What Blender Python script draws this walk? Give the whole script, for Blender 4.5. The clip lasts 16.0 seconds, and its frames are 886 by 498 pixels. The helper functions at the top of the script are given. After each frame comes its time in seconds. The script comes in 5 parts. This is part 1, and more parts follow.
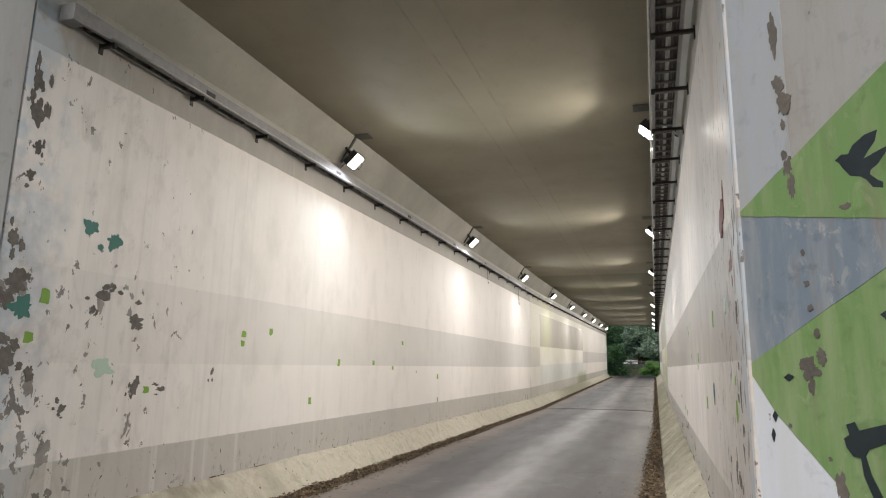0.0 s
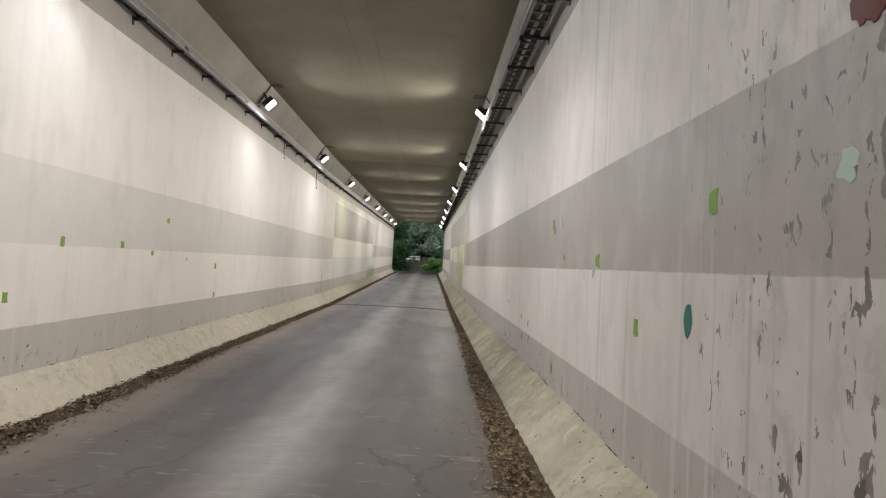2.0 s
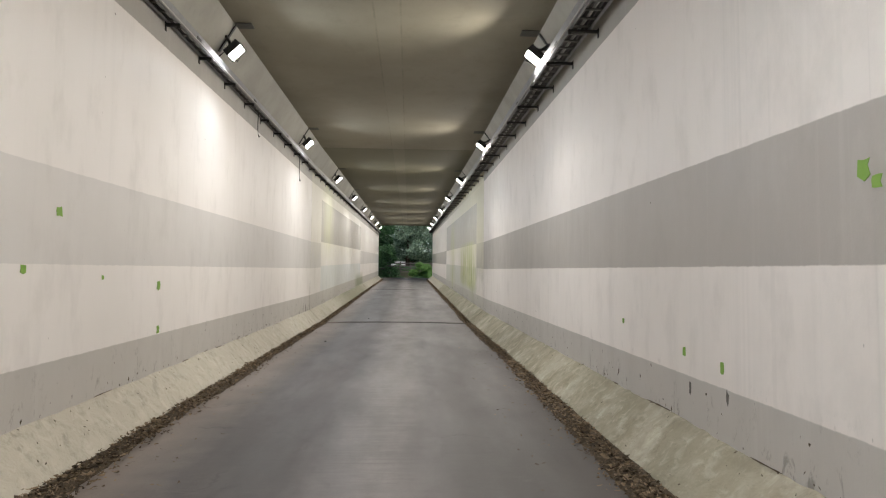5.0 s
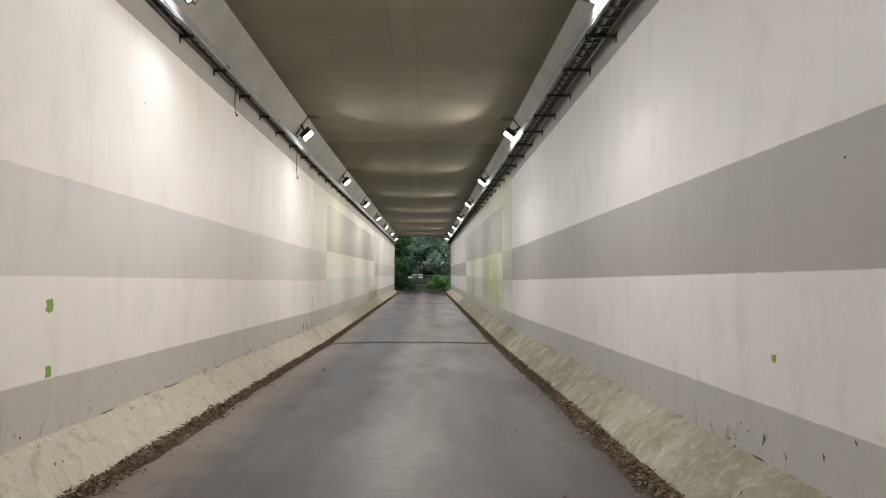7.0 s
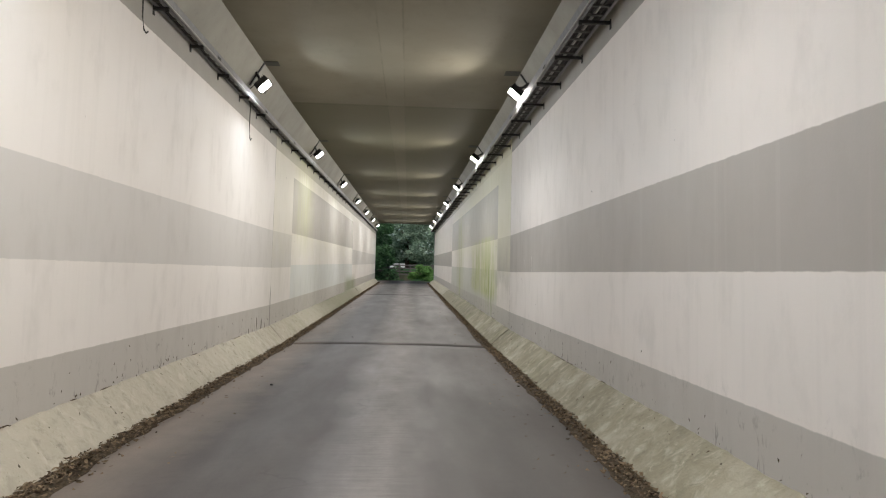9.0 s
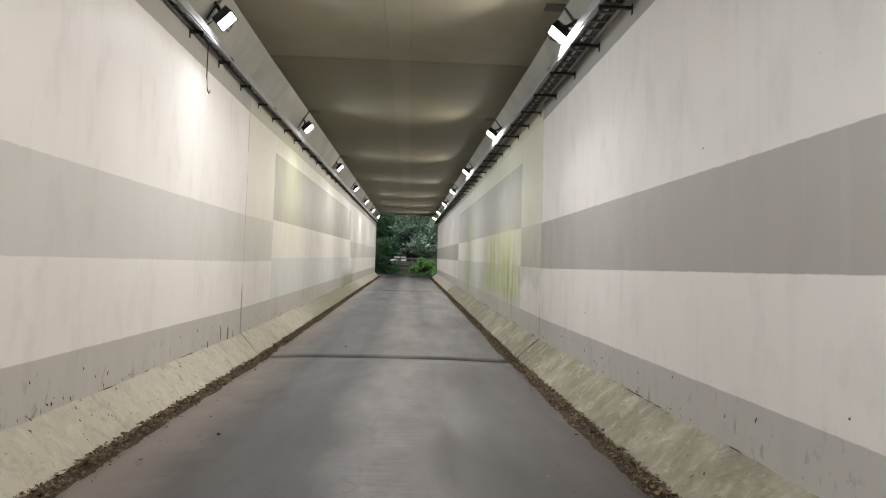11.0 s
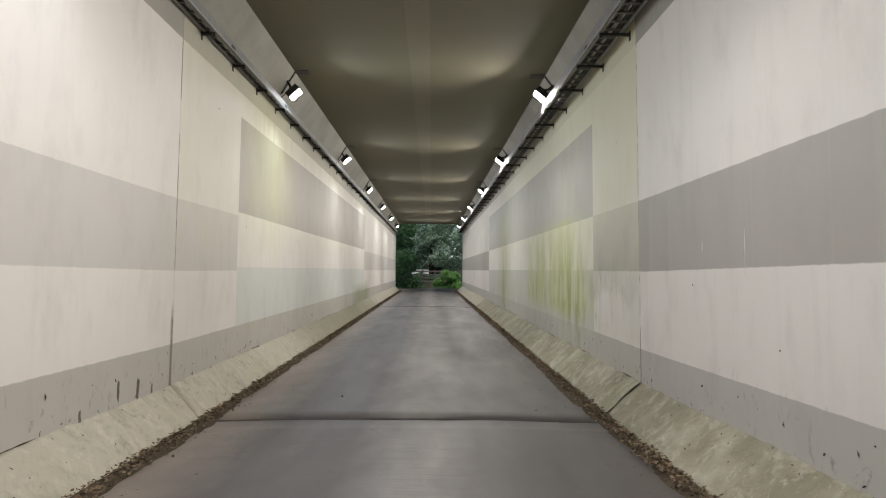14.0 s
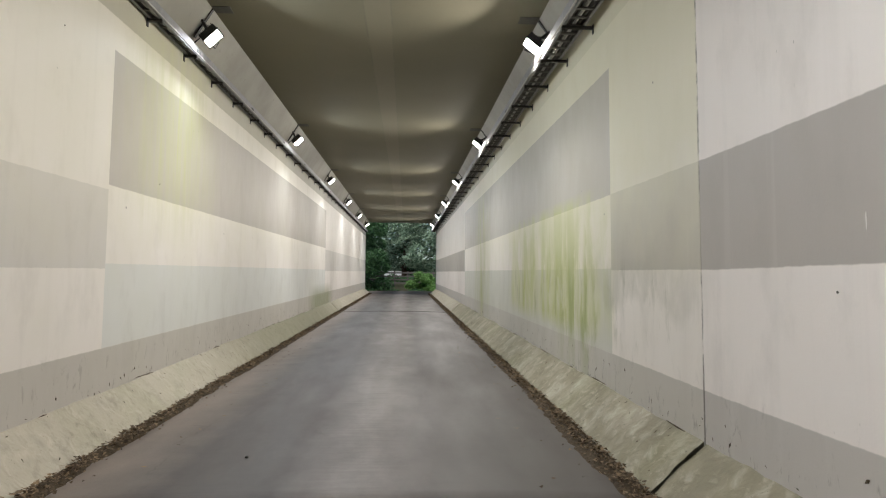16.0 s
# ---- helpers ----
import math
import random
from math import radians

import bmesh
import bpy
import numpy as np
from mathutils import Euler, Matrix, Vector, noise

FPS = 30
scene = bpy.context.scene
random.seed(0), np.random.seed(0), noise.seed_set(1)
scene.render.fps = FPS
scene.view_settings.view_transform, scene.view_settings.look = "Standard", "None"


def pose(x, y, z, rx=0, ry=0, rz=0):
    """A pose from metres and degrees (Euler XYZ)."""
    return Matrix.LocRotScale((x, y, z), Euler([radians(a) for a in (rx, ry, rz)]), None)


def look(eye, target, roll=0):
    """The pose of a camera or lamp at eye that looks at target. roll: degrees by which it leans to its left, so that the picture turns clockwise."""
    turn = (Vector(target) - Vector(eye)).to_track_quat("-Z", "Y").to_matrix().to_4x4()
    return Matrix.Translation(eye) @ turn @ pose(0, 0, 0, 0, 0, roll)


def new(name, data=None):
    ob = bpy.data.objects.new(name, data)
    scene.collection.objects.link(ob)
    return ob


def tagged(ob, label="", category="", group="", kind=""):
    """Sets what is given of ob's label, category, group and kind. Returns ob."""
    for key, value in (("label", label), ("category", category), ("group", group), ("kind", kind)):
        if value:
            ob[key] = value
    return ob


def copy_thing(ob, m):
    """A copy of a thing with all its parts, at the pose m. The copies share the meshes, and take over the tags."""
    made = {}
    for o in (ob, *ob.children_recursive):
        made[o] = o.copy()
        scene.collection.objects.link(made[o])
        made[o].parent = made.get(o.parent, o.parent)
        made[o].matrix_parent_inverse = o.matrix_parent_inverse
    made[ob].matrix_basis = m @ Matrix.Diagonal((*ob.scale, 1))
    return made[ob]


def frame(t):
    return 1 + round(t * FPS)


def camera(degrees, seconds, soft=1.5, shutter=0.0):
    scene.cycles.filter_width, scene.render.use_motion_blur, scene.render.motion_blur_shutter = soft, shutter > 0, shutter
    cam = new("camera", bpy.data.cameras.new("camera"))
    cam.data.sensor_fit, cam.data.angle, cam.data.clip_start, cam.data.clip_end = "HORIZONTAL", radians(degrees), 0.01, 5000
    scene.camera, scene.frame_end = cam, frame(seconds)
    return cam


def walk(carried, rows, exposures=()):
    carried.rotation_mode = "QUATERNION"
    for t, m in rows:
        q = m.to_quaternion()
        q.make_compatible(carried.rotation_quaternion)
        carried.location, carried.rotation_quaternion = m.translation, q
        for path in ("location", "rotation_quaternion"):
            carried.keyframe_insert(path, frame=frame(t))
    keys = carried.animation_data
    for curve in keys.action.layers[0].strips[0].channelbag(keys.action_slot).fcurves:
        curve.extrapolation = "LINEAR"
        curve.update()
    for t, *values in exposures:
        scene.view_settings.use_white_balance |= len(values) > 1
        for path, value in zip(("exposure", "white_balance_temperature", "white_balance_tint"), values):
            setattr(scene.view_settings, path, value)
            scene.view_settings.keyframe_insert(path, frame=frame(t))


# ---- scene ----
from mathutils import geometry

cam = camera(65.6, 16.0, 1.15)
PATH = [
    (0, (-0.03, 0.039, 1.489), (-0.606, 1.912, 1.889), 0.9),
    (0.5, (-0.244, 0.631, 1.489), (-0.618, 2.576, 1.77), 1.2),
    (1, (-0.463, 1.259, 1.508), (-0.667, 3.239, 1.696), 2.0),
    (1.5, (-0.628, 1.884, 1.527), (-0.678, 3.88, 1.64), 2.7),
    (2, (-0.852, 2.517, 1.587), (-0.815, 4.514, 1.7), 3.0),
    (2.5, (-1.105, 3.131, 1.655), (-1.008, 5.125, 1.774), 2.7),
    (3, (-1.338, 3.801, 1.669), (-1.202, 5.794, 1.782), 2.1),
    (3.5, (-1.548, 4.41, 1.705), (-1.405, 6.402, 1.809), 1.6),
    (4, (-1.65, 5.07, 1.698), (-1.509, 7.062, 1.802), 1.1),
    (6.5, (-1.726, 8.351, 1.718), (-1.679, 10.344, 1.885), 0.1),
    (7, (-1.699, 8.962, 1.757), (-1.65, 10.955, 1.921), 0.1),
    (7.5, (-1.688, 9.654, 1.791), (-1.627, 11.646, 1.959), 0.4),
    (8, (-1.669, 10.306, 1.812), (-1.578, 12.298, 1.961), 0.8),
    (10.5, (-1.771, 13.721, 1.955), (-1.677, 15.714, 2.081), 1.7),
    (11, (-1.787, 14.393, 1.988), (-1.689, 16.387, 2.105), 1.6),
    (11.5, (-1.778, 15.056, 2.0), (-1.688, 17.05, 2.119), 1.3),
    (12, (-1.861, 15.733, 2.022), (-1.806, 17.727, 2.161), 1.0),
    (12.5, (-1.871, 16.362, 2.041), (-1.853, 18.353, 2.231), 0.5),
    (13, (-1.902, 17.098, 2.038), (-1.91, 19.089, 2.23), 0.4),
    (13.5, (-1.851, 17.741, 2.052), (-1.841, 19.733, 2.231), 0.3),
    (14, (-1.813, 18.426, 2.038), (-1.78, 20.419, 2.193), 0.4),
    (14.5, (-1.725, 19.039, 2.049), (-1.643, 21.033, 2.18), 0.4),
    (15, (-1.684, 19.729, 2.074), (-1.583, 21.722, 2.209), 0.4),
    (15.5, (-1.647, 20.37, 2.109), (-1.537, 22.362, 2.255), 0.4),
    (16, (-1.621, 21.084, 2.131), (-1.515, 23.075, 2.292), 0.4),
]
walk(cam, [(t, look(eye, target, roll)) for t, eye, target, roll in PATH],
     [(0, 0.16, 6640, 10.4), (1.5, -0.04, 6660, 11), (2.5, -0.10, 6660, 11), (3.5, 0.03, 6620, 10.8), (4, 0.04, 6600, 10.6), (6.5, 0.02, 6540, 10.4), (7, 0.0, 6540, 10.3),
      (8, -0.06, 6520, 10.2), (10.5, 0.10, 6480, 9.9), (12, 0.0, 6480, 9.9), (12.5, -0.08, 6480, 9.9), (14, -0.04, 6480, 10), (15.5, 0.17, 6480, 10), (16, 0.15, 6480, 10)])

# ---- plan (the whole underpass climbs gently along y) ----
S = 0.033                      # rise per metre
XL, XR = -4.388, 0.395         # inner wall faces
Y0, Y1 = 3.66, 67.6            # the two portals
JL, JR, JF = 25.36, 25.685, 25.40   # expansion joint: walls and floor
J2 = 46.5                      # second joint
ZC = 4.85                      # ceiling above the floor
S2 = 0.014                     # added rise past the joint


def rise_at(y):
    return S * y + S2 * max(0.0, y - 25.4)


FL, FR = -4.06, -0.01          # feet of the concrete fillets
KERB = 0.36

# ---- light ----
world = bpy.data.worlds.new("sky")
scene.world = world
world.use_nodes = True
wn = world.node_tree.nodes
sky = wn.new("ShaderNodeTexSky")
sky.sky_type, sky.sun_disc = "NISHITA", False
sky.sun_elevation, sky.sun_rotation = radians(38), radians(200)
wn["Background"].inputs["Strength"].default_value = 0.10
world.node_tree.links.new(sky.outputs["Color"], wn["Background"].inputs["Color"])
sun_data = bpy.data.lights.new("sun", "SUN")
sun_data.energy, sun_data.angle, sun_data.color = 2.6, radians(60), (1.0, 0.93, 0.82)
sun = new("sun", sun_data)
sun.matrix_world = look((0, -20, 40), (2, 2, 8))
LAMP_WATTS = {"left": 64.0, "right": 116.0}
LAMP_COLOUR = {"left": (0.84, 0.92, 1.0), "right": (1.0, 0.95, 0.885)}
AIM = {"left": (0.68, -0.18, -0.70), "right": (-0.63, -0.18, -0.75)}


# ---- materials ----
class Nodes:
    """A short way to write node trees."""

    def __init__(self, name):
        self.mat = bpy.data.materials.new(name)
        self.mat.use_nodes = True
        self.tree = self.mat.node_tree
        self.bsdf = self.tree.nodes["Principled BSDF"]

    def put(self, socket, value):
        if isinstance(value, bpy.types.NodeSocket):
            self.tree.links.new(value, socket)
        elif isinstance(value, tuple) and len(value) == 3 and socket.type == "RGBA":
            socket.default_value = (*value, 1)
        else:
            socket.default_value = value

    def math(self, op, a, b=0.0, c=0.0, clamp=False):
        n = self.tree.nodes.new("ShaderNodeMath")
        n.operation, n.use_clamp = op, clamp
        for s, v in zip(n.inputs, (a, b, c)):
            self.put(s, v)
        return n.outputs[0]

    def add(self, a, b):
        return self.math("ADD", a, b)

    def sub(self, a, b):
        return self.math("SUBTRACT", a, b)

    def mul(self, a, b):
        return self.math("MULTIPLY", a, b)

    def ramp(self, v, lo, hi, to_lo=0.0, to_hi=1.0):
        n = self.tree.nodes.new("ShaderNodeMapRange")
        for s, x in zip(n.inputs, (v, lo, hi, to_lo, to_hi)):
            self.put(s, x)
        return n.outputs[0]

    def between(self, v, lo, hi, soft=0.004):
        return self.mul(self.ramp(v, lo - soft, lo + soft), self.ramp(v, hi - soft, hi + soft, 1.0, 0.0))

    def mix(self, f, a, b):
        n = self.tree.nodes.new("ShaderNodeMix")
        n.data_type = "RGBA"
        self.put(n.inputs[0], f), self.put(n.inputs[6], a), self.put(n.inputs[7], b)
        return n.outputs[2]

    def place(self):
        n = self.tree.nodes.new("ShaderNodeNewGeometry")
        s = self.tree.nodes.new("ShaderNodeSeparateXYZ")
        self.put(s.inputs[0], n.outputs["Position"])
        return n.outputs["Position"], s.outputs[0], s.outputs[1], s.outputs[2]

    def vec(self, x, y, z):
        n = self.tree.nodes.new("ShaderNodeCombineXYZ")
        for s, v in zip(n.inputs, (x, y, z)):
            self.put(s, v)
        return n.outputs[0]

    def stretch(self, v, sx, sy, sz):
        n = self.tree.nodes.new("ShaderNodeMapping")
        n.inputs["Scale"].default_value = (sx, sy, sz)
        self.put(n.inputs[0], v)
        return n.outputs[0]

    def noise(self, v, scale, detail=4.0, rough=0.55, warp=0.0):
        n = self.tree.nodes.new("ShaderNodeTexNoise")
        self.put(n.inputs["Vector"], v)
        n.inputs["Scale"].default_value, n.inputs["Detail"].default_value = scale, detail
        n.inputs["Roughness"].default_value, n.inputs["Distortion"].default_value = rough, warp
        return n.outputs["Fac"]

    def cells(self, v, scale, feature="F1"):
        n = self.tree.nodes.new("ShaderNodeTexVoronoi")
        n.feature = feature
        self.put(n.inputs["Vector"], v)
        n.inputs["Scale"].default_value = scale
        return n.outputs["Distance"]

    def random(self):
        return self.tree.nodes.new("ShaderNodeObjectInfo").outputs["Random"]

    def island(self):
        return self.tree.nodes.new("ShaderNodeNewGeometry").outputs["Random Per Island"]

    def bump(self, h, dist, strength=1.0):
        n = self.tree.nodes.new("ShaderNodeBump")
        n.inputs["Strength"].default_value, n.inputs["Distance"].default_value = strength, dist
        self.put(n.inputs["Height"], h)
        self.put(self.bsdf.inputs["Normal"], n.outputs[0])

    def done(self, color, rough=0.7, metal=0.0, spec=0.5):
        self.put(self.bsdf.inputs["Base Color"], color)
        self.put(self.bsdf.inputs["Roughness"], rough)
        self.put(self.bsdf.inputs["Metallic"], metal)
        self.put(self.bsdf.inputs["Specular IOR Level"], spec)
        return self.mat


def plain(name, color, rough=0.6, metal=0.0, grain=0.25, scale=30.0, bump=0.0):
    """A surface of one colour with two scales of wear."""
    g = Nodes(name)
    p, x, y, z = g.place()
    a, b = g.noise(p, scale, 5), g.noise(p, scale / 9, 3)
    f = g.ramp(g.add(g.mul(a, 0.5), g.mul(b, 0.5)), 0.3, 0.7)
    dark = tuple(c * (1 - grain) for c in color)
    light = tuple(min(1, c * (1 + grain * 0.6)) for c in color)
    if bump:
        g.bump(a, bump)
    return g.done(g.mix(f, dark, light), g.ramp(b, 0.3, 0.7, rough - 0.08, rough + 0.1), metal)


def wall_paint(name, side):
    """White wall paint with grey painted fields, rain streaks, algae, and flaking near the entrance."""
    g = Nodes(name)
    p, x, y, z = g.place()
    zz = g.sub(z, g.add(g.mul(y, S), g.mul(g.math("MAXIMUM", g.sub(y, 25.4), 0.0), S2)))
    ragged = g.mul(g.sub(g.noise(p, 9, 4), 0.5), 0.016)
    zr, yr = g.add(zz, ragged), g.add(y, ragged)
    lo, hi, foot = (1.50, 2.235, 0.77) if side == "left" else (1.53, 2.285, 0.715)
    panel = 27.56 if side == "left" else 27.75
    white, grey = ((0.84, 0.80, 0.765) if side == "left" else (0.85, 0.79, 0.745)), (0.44, 0.405, 0.37)
    pale = (0.69, 0.70, 0.685) if side == "left" else (0.60, 0.59, 0.53)
    body = g.between(yr, panel, 44.7)
    off = g.sub(1.0, body)
    band = g.mul(off, g.between(zr, lo, hi))
    if side == "left":
        band = g.mul(band, g.ramp(g.add(y, g.mul(g.noise(p, 1.1), 6)), 8.0, 18.0, 0.28, 0.95))
    band_tone = (0.635, 0.61, 0.585) if side == "left" else grey
    field = g.mul(body, g.between(zr, 2.28, 3.57))
    c = g.mix(field, g.mix(band, white, band_tone), grey)
    c = g.mix(g.mul(body, g.between(zr, foot, 1.546)), c, pale)
    base = g.ramp(zr, foot - 0.004, foot + 0.004, 1.0, 0.0)
    c = g.mix(base, c, (0.52, 0.495, 0.46) if side == "left" else (0.525, 0.492, 0.455))
    # bare grey strip above the white coat, with the cable tray's shadow painted in
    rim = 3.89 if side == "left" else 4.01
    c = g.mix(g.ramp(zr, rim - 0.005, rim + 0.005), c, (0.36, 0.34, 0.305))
    # patchy repainting and large stains
    big = g.noise(p, 0.55, 3)
    c = g.mix(g.ramp(big, 0.4, 0.75, 0.0, 0.16), c, (0.50, 0.46, 0.40))
    cloud = g.noise(g.stretch(p, 1, 1.4, 0.7), 2.2, 6, 0.62)
    c = g.mix(g.ramp(cloud, 0.52, 0.72, 0.0, 0.16), c, (0.36, 0.34, 0.31))
    # vertical runs
    runs = g.noise(g.stretch(p, 1, 5.5, 0.16), 1.3, 5, 0.6)
    c = g.mix(g.ramp(runs, 0.55, 0.72, 0.0, 0.06), c, (0.33, 0.315, 0.29))
    pale_runs = g.noise(g.stretch(p, 1, 7, 0.13), 1.05, 5, 0.6)
    c = g.mix(g.ramp(pale_runs, 0.60, 0.70, 0.0, 0.09), c, (0.70, 0.68, 0.64))
    # algae
    streak = g.noise(g.stretch(p, 1, 4.5, 0.35), 1.4, 6, 0.65)
    if side == "right":
        wide = g.mul(g.between(y, 26.5, 44.0, 1.2), g.between(zz, 0.3, 4.3, 0.5))
        c = g.mix(g.mul(wide, g.ramp(g.noise(p, 0.8), 0.35, 0.65, 0.02, 0.10)), c, (0.42, 0.42, 0.24))
        clump = g.noise(g.stretch(p, 1, 1.3, 0.7), 1.3, 6, 0.66, 0.5)
        drip = g.noise(g.stretch(p, 1, 2.2, 0.5), 2.0, 7, 0.7, 0.5)
        zone = g.mul(g.between(y, 28.2, 34.0, 0.6), g.between(zz, 0.95, 2.25, 0.2))
        film = g.ramp(g.add(clump, g.mul(zone, 0.1)), 0.40, 0.62, 0.1, 0.6)
        c = g.mix(g.mul(g.ramp(zone, 0.0, 0.5), film), c, (0.58, 0.58, 0.30))
        column = g.noise(g.vec(0.0, g.add(y, g.mul(g.sub(clump, 0.5), 0.5)), g.mul(zz, 0.16)), 2.3, 3, 0.6)
        core = g.between(y, 28.3, 30.3, 0.5)
        green = g.ramp(g.add(g.add(g.mul(clump, 0.35), g.mul(column, 0.5)), g.add(g.mul(drip, 0.15), g.mul(core, 0.06))), 0.49, 0.60, 0.0, 0.8)
        c = g.mix(g.mul(g.ramp(zone, 0.0, 0.5), green), c, (0.43, 0.47, 0.12))
        moss = g.mul(g.between(y, 28.3, 29.9, 0.4), g.between(zz, 0.45, 1.6, 0.35))
        c = g.mix(g.mul(moss, g.ramp(g.add(g.mul(clump, 0.4), g.mul(column, 0.6)), 0.47, 0.56, 0.0, 0.75)), c, (0.25, 0.29, 0.08))
        dark = g.mul(g.between(y, 26.0, 34.0, 0.4), g.between(zz, 0.85, 1.55, 0.12))
        c = g.mix(g.mul(dark, g.ramp(drip, 0.54, 0.66, 0.0, 0.4)), c, (0.17, 0.18, 0.09))
        grey_drip = g.mul(g.between(y, 25.9, 28.2, 0.5), g.between(g.add(zz, g.mul(g.sub(column, 0.5), 0.9)), 1.22, 1.62, 0.06))
        c = g.mix(g.mul(grey_drip, g.ramp(clump, 0.35, 0.6, 0.1, 0.5)), c, (0.36, 0.35, 0.28))
        far_green = g.mul(g.between(y, 38.2, 40.6, 0.9), g.between(zz, 0.4, 3.4, 0.5))
        c = g.mix(g.mul(far_green, g.ramp(column, 0.42, 0.62, 0.15, 0.75)), c, (0.42, 0.45, 0.13))
    else:
        zone = g.mul(g.between(y, 28.2, 30.6, 0.8), g.between(zz, 2.2, 4.2, 0.5))
        wide = g.mul(g.between(y, 25.4, 46.0, 0.8), g.between(zz, 0.2, 4.3, 0.6))
        c = g.mix(g.mul(wide, g.ramp(g.noise(p, 0.8), 0.40, 0.65, 0.0, 0.08)), c, (0.50, 0.51, 0.30))
        c = g.mix(g.mul(zone, g.ramp(streak, 0.35, 0.65, 0.2, 0.75)), c, (0.46, 0.48, 0.19))
        foot_moss = g.mul(g.between(y, 41.5, 46.5, 0.8), g.between(zz, 0.2, 0.9, 0.2))
        c = g.mix(g.mul(foot_moss, 0.6), c, (0.16, 0.20, 0.05))
    # yellowed old coat past the joint
    jy0 = JL if side == "left" else JR
    old = g.mul(g.ramp(y, jy0 - 0.01, jy0 + 0.01), g.ramp(g.add(zz, g.mul(g.noise(p, 1.6, 4), 0.9)), 1.9, 2.9, 0.12 if side == "right" else 0.0, 1.0))
    old = g.mul(old, g.ramp(y, 33.0, 46.0, 1.0, 0.25))
    c = g.mix(g.mul(g.mul(old, g.sub(1.0, g.mul(field, 0.75))), 0.8 if side == "right" else 0.35), c, (0.72, 0.685, 0.50))
    # blotchy repainting and runs near the entrance
    front = g.ramp(g.add(y, g.mul(g.noise(p, 1.2), 2.0)), 6.0, 13.0, 1.0, 0.0)
    blotch = g.ramp(g.noise(g.stretch(p, 1, 1.0, 0.6), 3.0, 6, 0.6), 0.48, 0.64)
    c = g.mix(g.mul(g.mul(front, blotch), 0.58 if side == "right" else 0.22), c, (0.60, 0.575, 0.54))
    # greyer towards the entrance: grime, with the weaker lamp light painted in
    c = g.mix(g.mul(g.ramp(g.add(y, g.mul(g.noise(p, 0.9, 4), 3.0)), 5.0, 9.0, 1.0, 0.0), 0.5 if side == "right" else 0.06), c, (0.40, 0.365, 0.32))
    smear = g.ramp(g.noise(g.stretch(p, 1, 1.3, 0.8), 4.2, 7, 0.68, 0.3), 0.52, 0.66)
    c = g.mix(g.mul(g.mul(g.ramp(y, 4.3, 7.0, 1.0, 0.0), smear), 0.30 if side == "left" else 0.40), c, (0.27, 0.25, 0.225))
    thin = g.ramp(g.noise(g.stretch(p, 1, 9.0, 0.10), 1.0, 4, 0.6), 0.56, 0.66)
    c = g.mix(g.mul(g.mul(front, thin), 0.5 if side == "right" else 0.15), c, (0.40, 0.385, 0.355))
    c = g.mix(g.mul(g.mul(front, g.ramp(g.noise(g.stretch(p, 1, 6.0, 0.12), 1.3, 5, 0.6), 0.57, 0.64)), g.ramp(zz, 1.4, 1.7, 0.5, 0.15)), c, (0.72, 0.70, 0.66))
    # damp stain at the joint's foot, bolt holes and specks
    if side == "left":
        damp = g.mul(g.ramp(g.math("ABSOLUTE", g.sub(y, JL - 0.02)), 0.008, 0.045, 1.0, 0.0), g.ramp(g.add(zz, g.mul(g.noise(p, 5), 0.3)), 1.1, 1.4, 1.0, 0.0))
        c = g.mix(g.mul(damp, 0.75), c, (0.09, 0.08, 0.065))
    holes = g.ramp(g.cells(g.stretch(p, 0.001, 1, 1), 1.1), 0.010, 0.016, 1.0, 0.0)
    c = g.mix(g.mul(holes, 0.8), c, (0.07, 0.06, 0.05))
    specks = g.mul(g.ramp(g.cells(g.stretch(p, 0.001, 1.6, 0.8), 6.0), 0.03, 0.06, 1.0, 0.0), g.ramp(g.noise(p, 1.3, 3), 0.56, 0.66))
    c = g.mix(g.mul(specks, 0.5), c, (0.18, 0.165, 0.145))
    # dirt splash above the fillet
    splash = g.mul(g.ramp(zz, 0.36, 0.85, 1.0, 0.0), g.ramp(g.noise(g.stretch(p, 1, 1.3, 0.7), 7.0, 7, 0.72, 0.5), 0.57, 0.66))
    c = g.mix(g.mul(splash, 0.7), c, (0.17, 0.155, 0.13))
    # flaking near the entrance: bare render shows in ragged chips
    reach = 5.7 if side == "right" else 6.0
    near = g.ramp(g.add(y, g.mul(g.noise(p, 1.5, 3), 1.6)), 4.4, reach + 0.9, 1.0, 0.0)
    low = g.ramp(zz, 2.0, 2.6, 1.0, 0.25 if side == "left" else 0.05)
    chips = g.noise(g.stretch(p, 1, 1.25, 0.85 if side == "left" else 0.6), 7.5 if side == "left" else 13.0, 5, 0.6, 0.4)
    sel = g.noise(p, 2.6, 3)
    mask = g.math("GREATER_THAN", g.add(chips, g.mul(g.mul(near, low), g.ramp(sel, 0.40, 0.62, 0.0, 0.17))), 0.675 if side == "left" else 0.655)
    mask = g.mul(mask, g.ramp(near, 0.02, 0.10))
    tone = g.mix(g.ramp(g.noise(p, 5), 0.4, 0.6), (0.10, 0.09, 0.08), (0.25, 0.225, 0.20))
    if side == "left":
        smoke = g.mul(g.mul(g.ramp(g.add(y, g.mul(g.noise(p, 3, 4), 0.8)), 4.1, 4.6, 1.0, 0.0), g.between(zz, 1.25, 2.85, 0.25)), g.ramp(g.noise(p, 5, 6, 0.7), 0.36, 0.6))
        c = g.mix(g.mul(smoke, 0.75), c, (0.20, 0.215, 0.235))
    c = g.mix(g.mul(mask, 0.85), c, tone)
    # the joint's broken arris
    jy = JL if side == "left" else JR
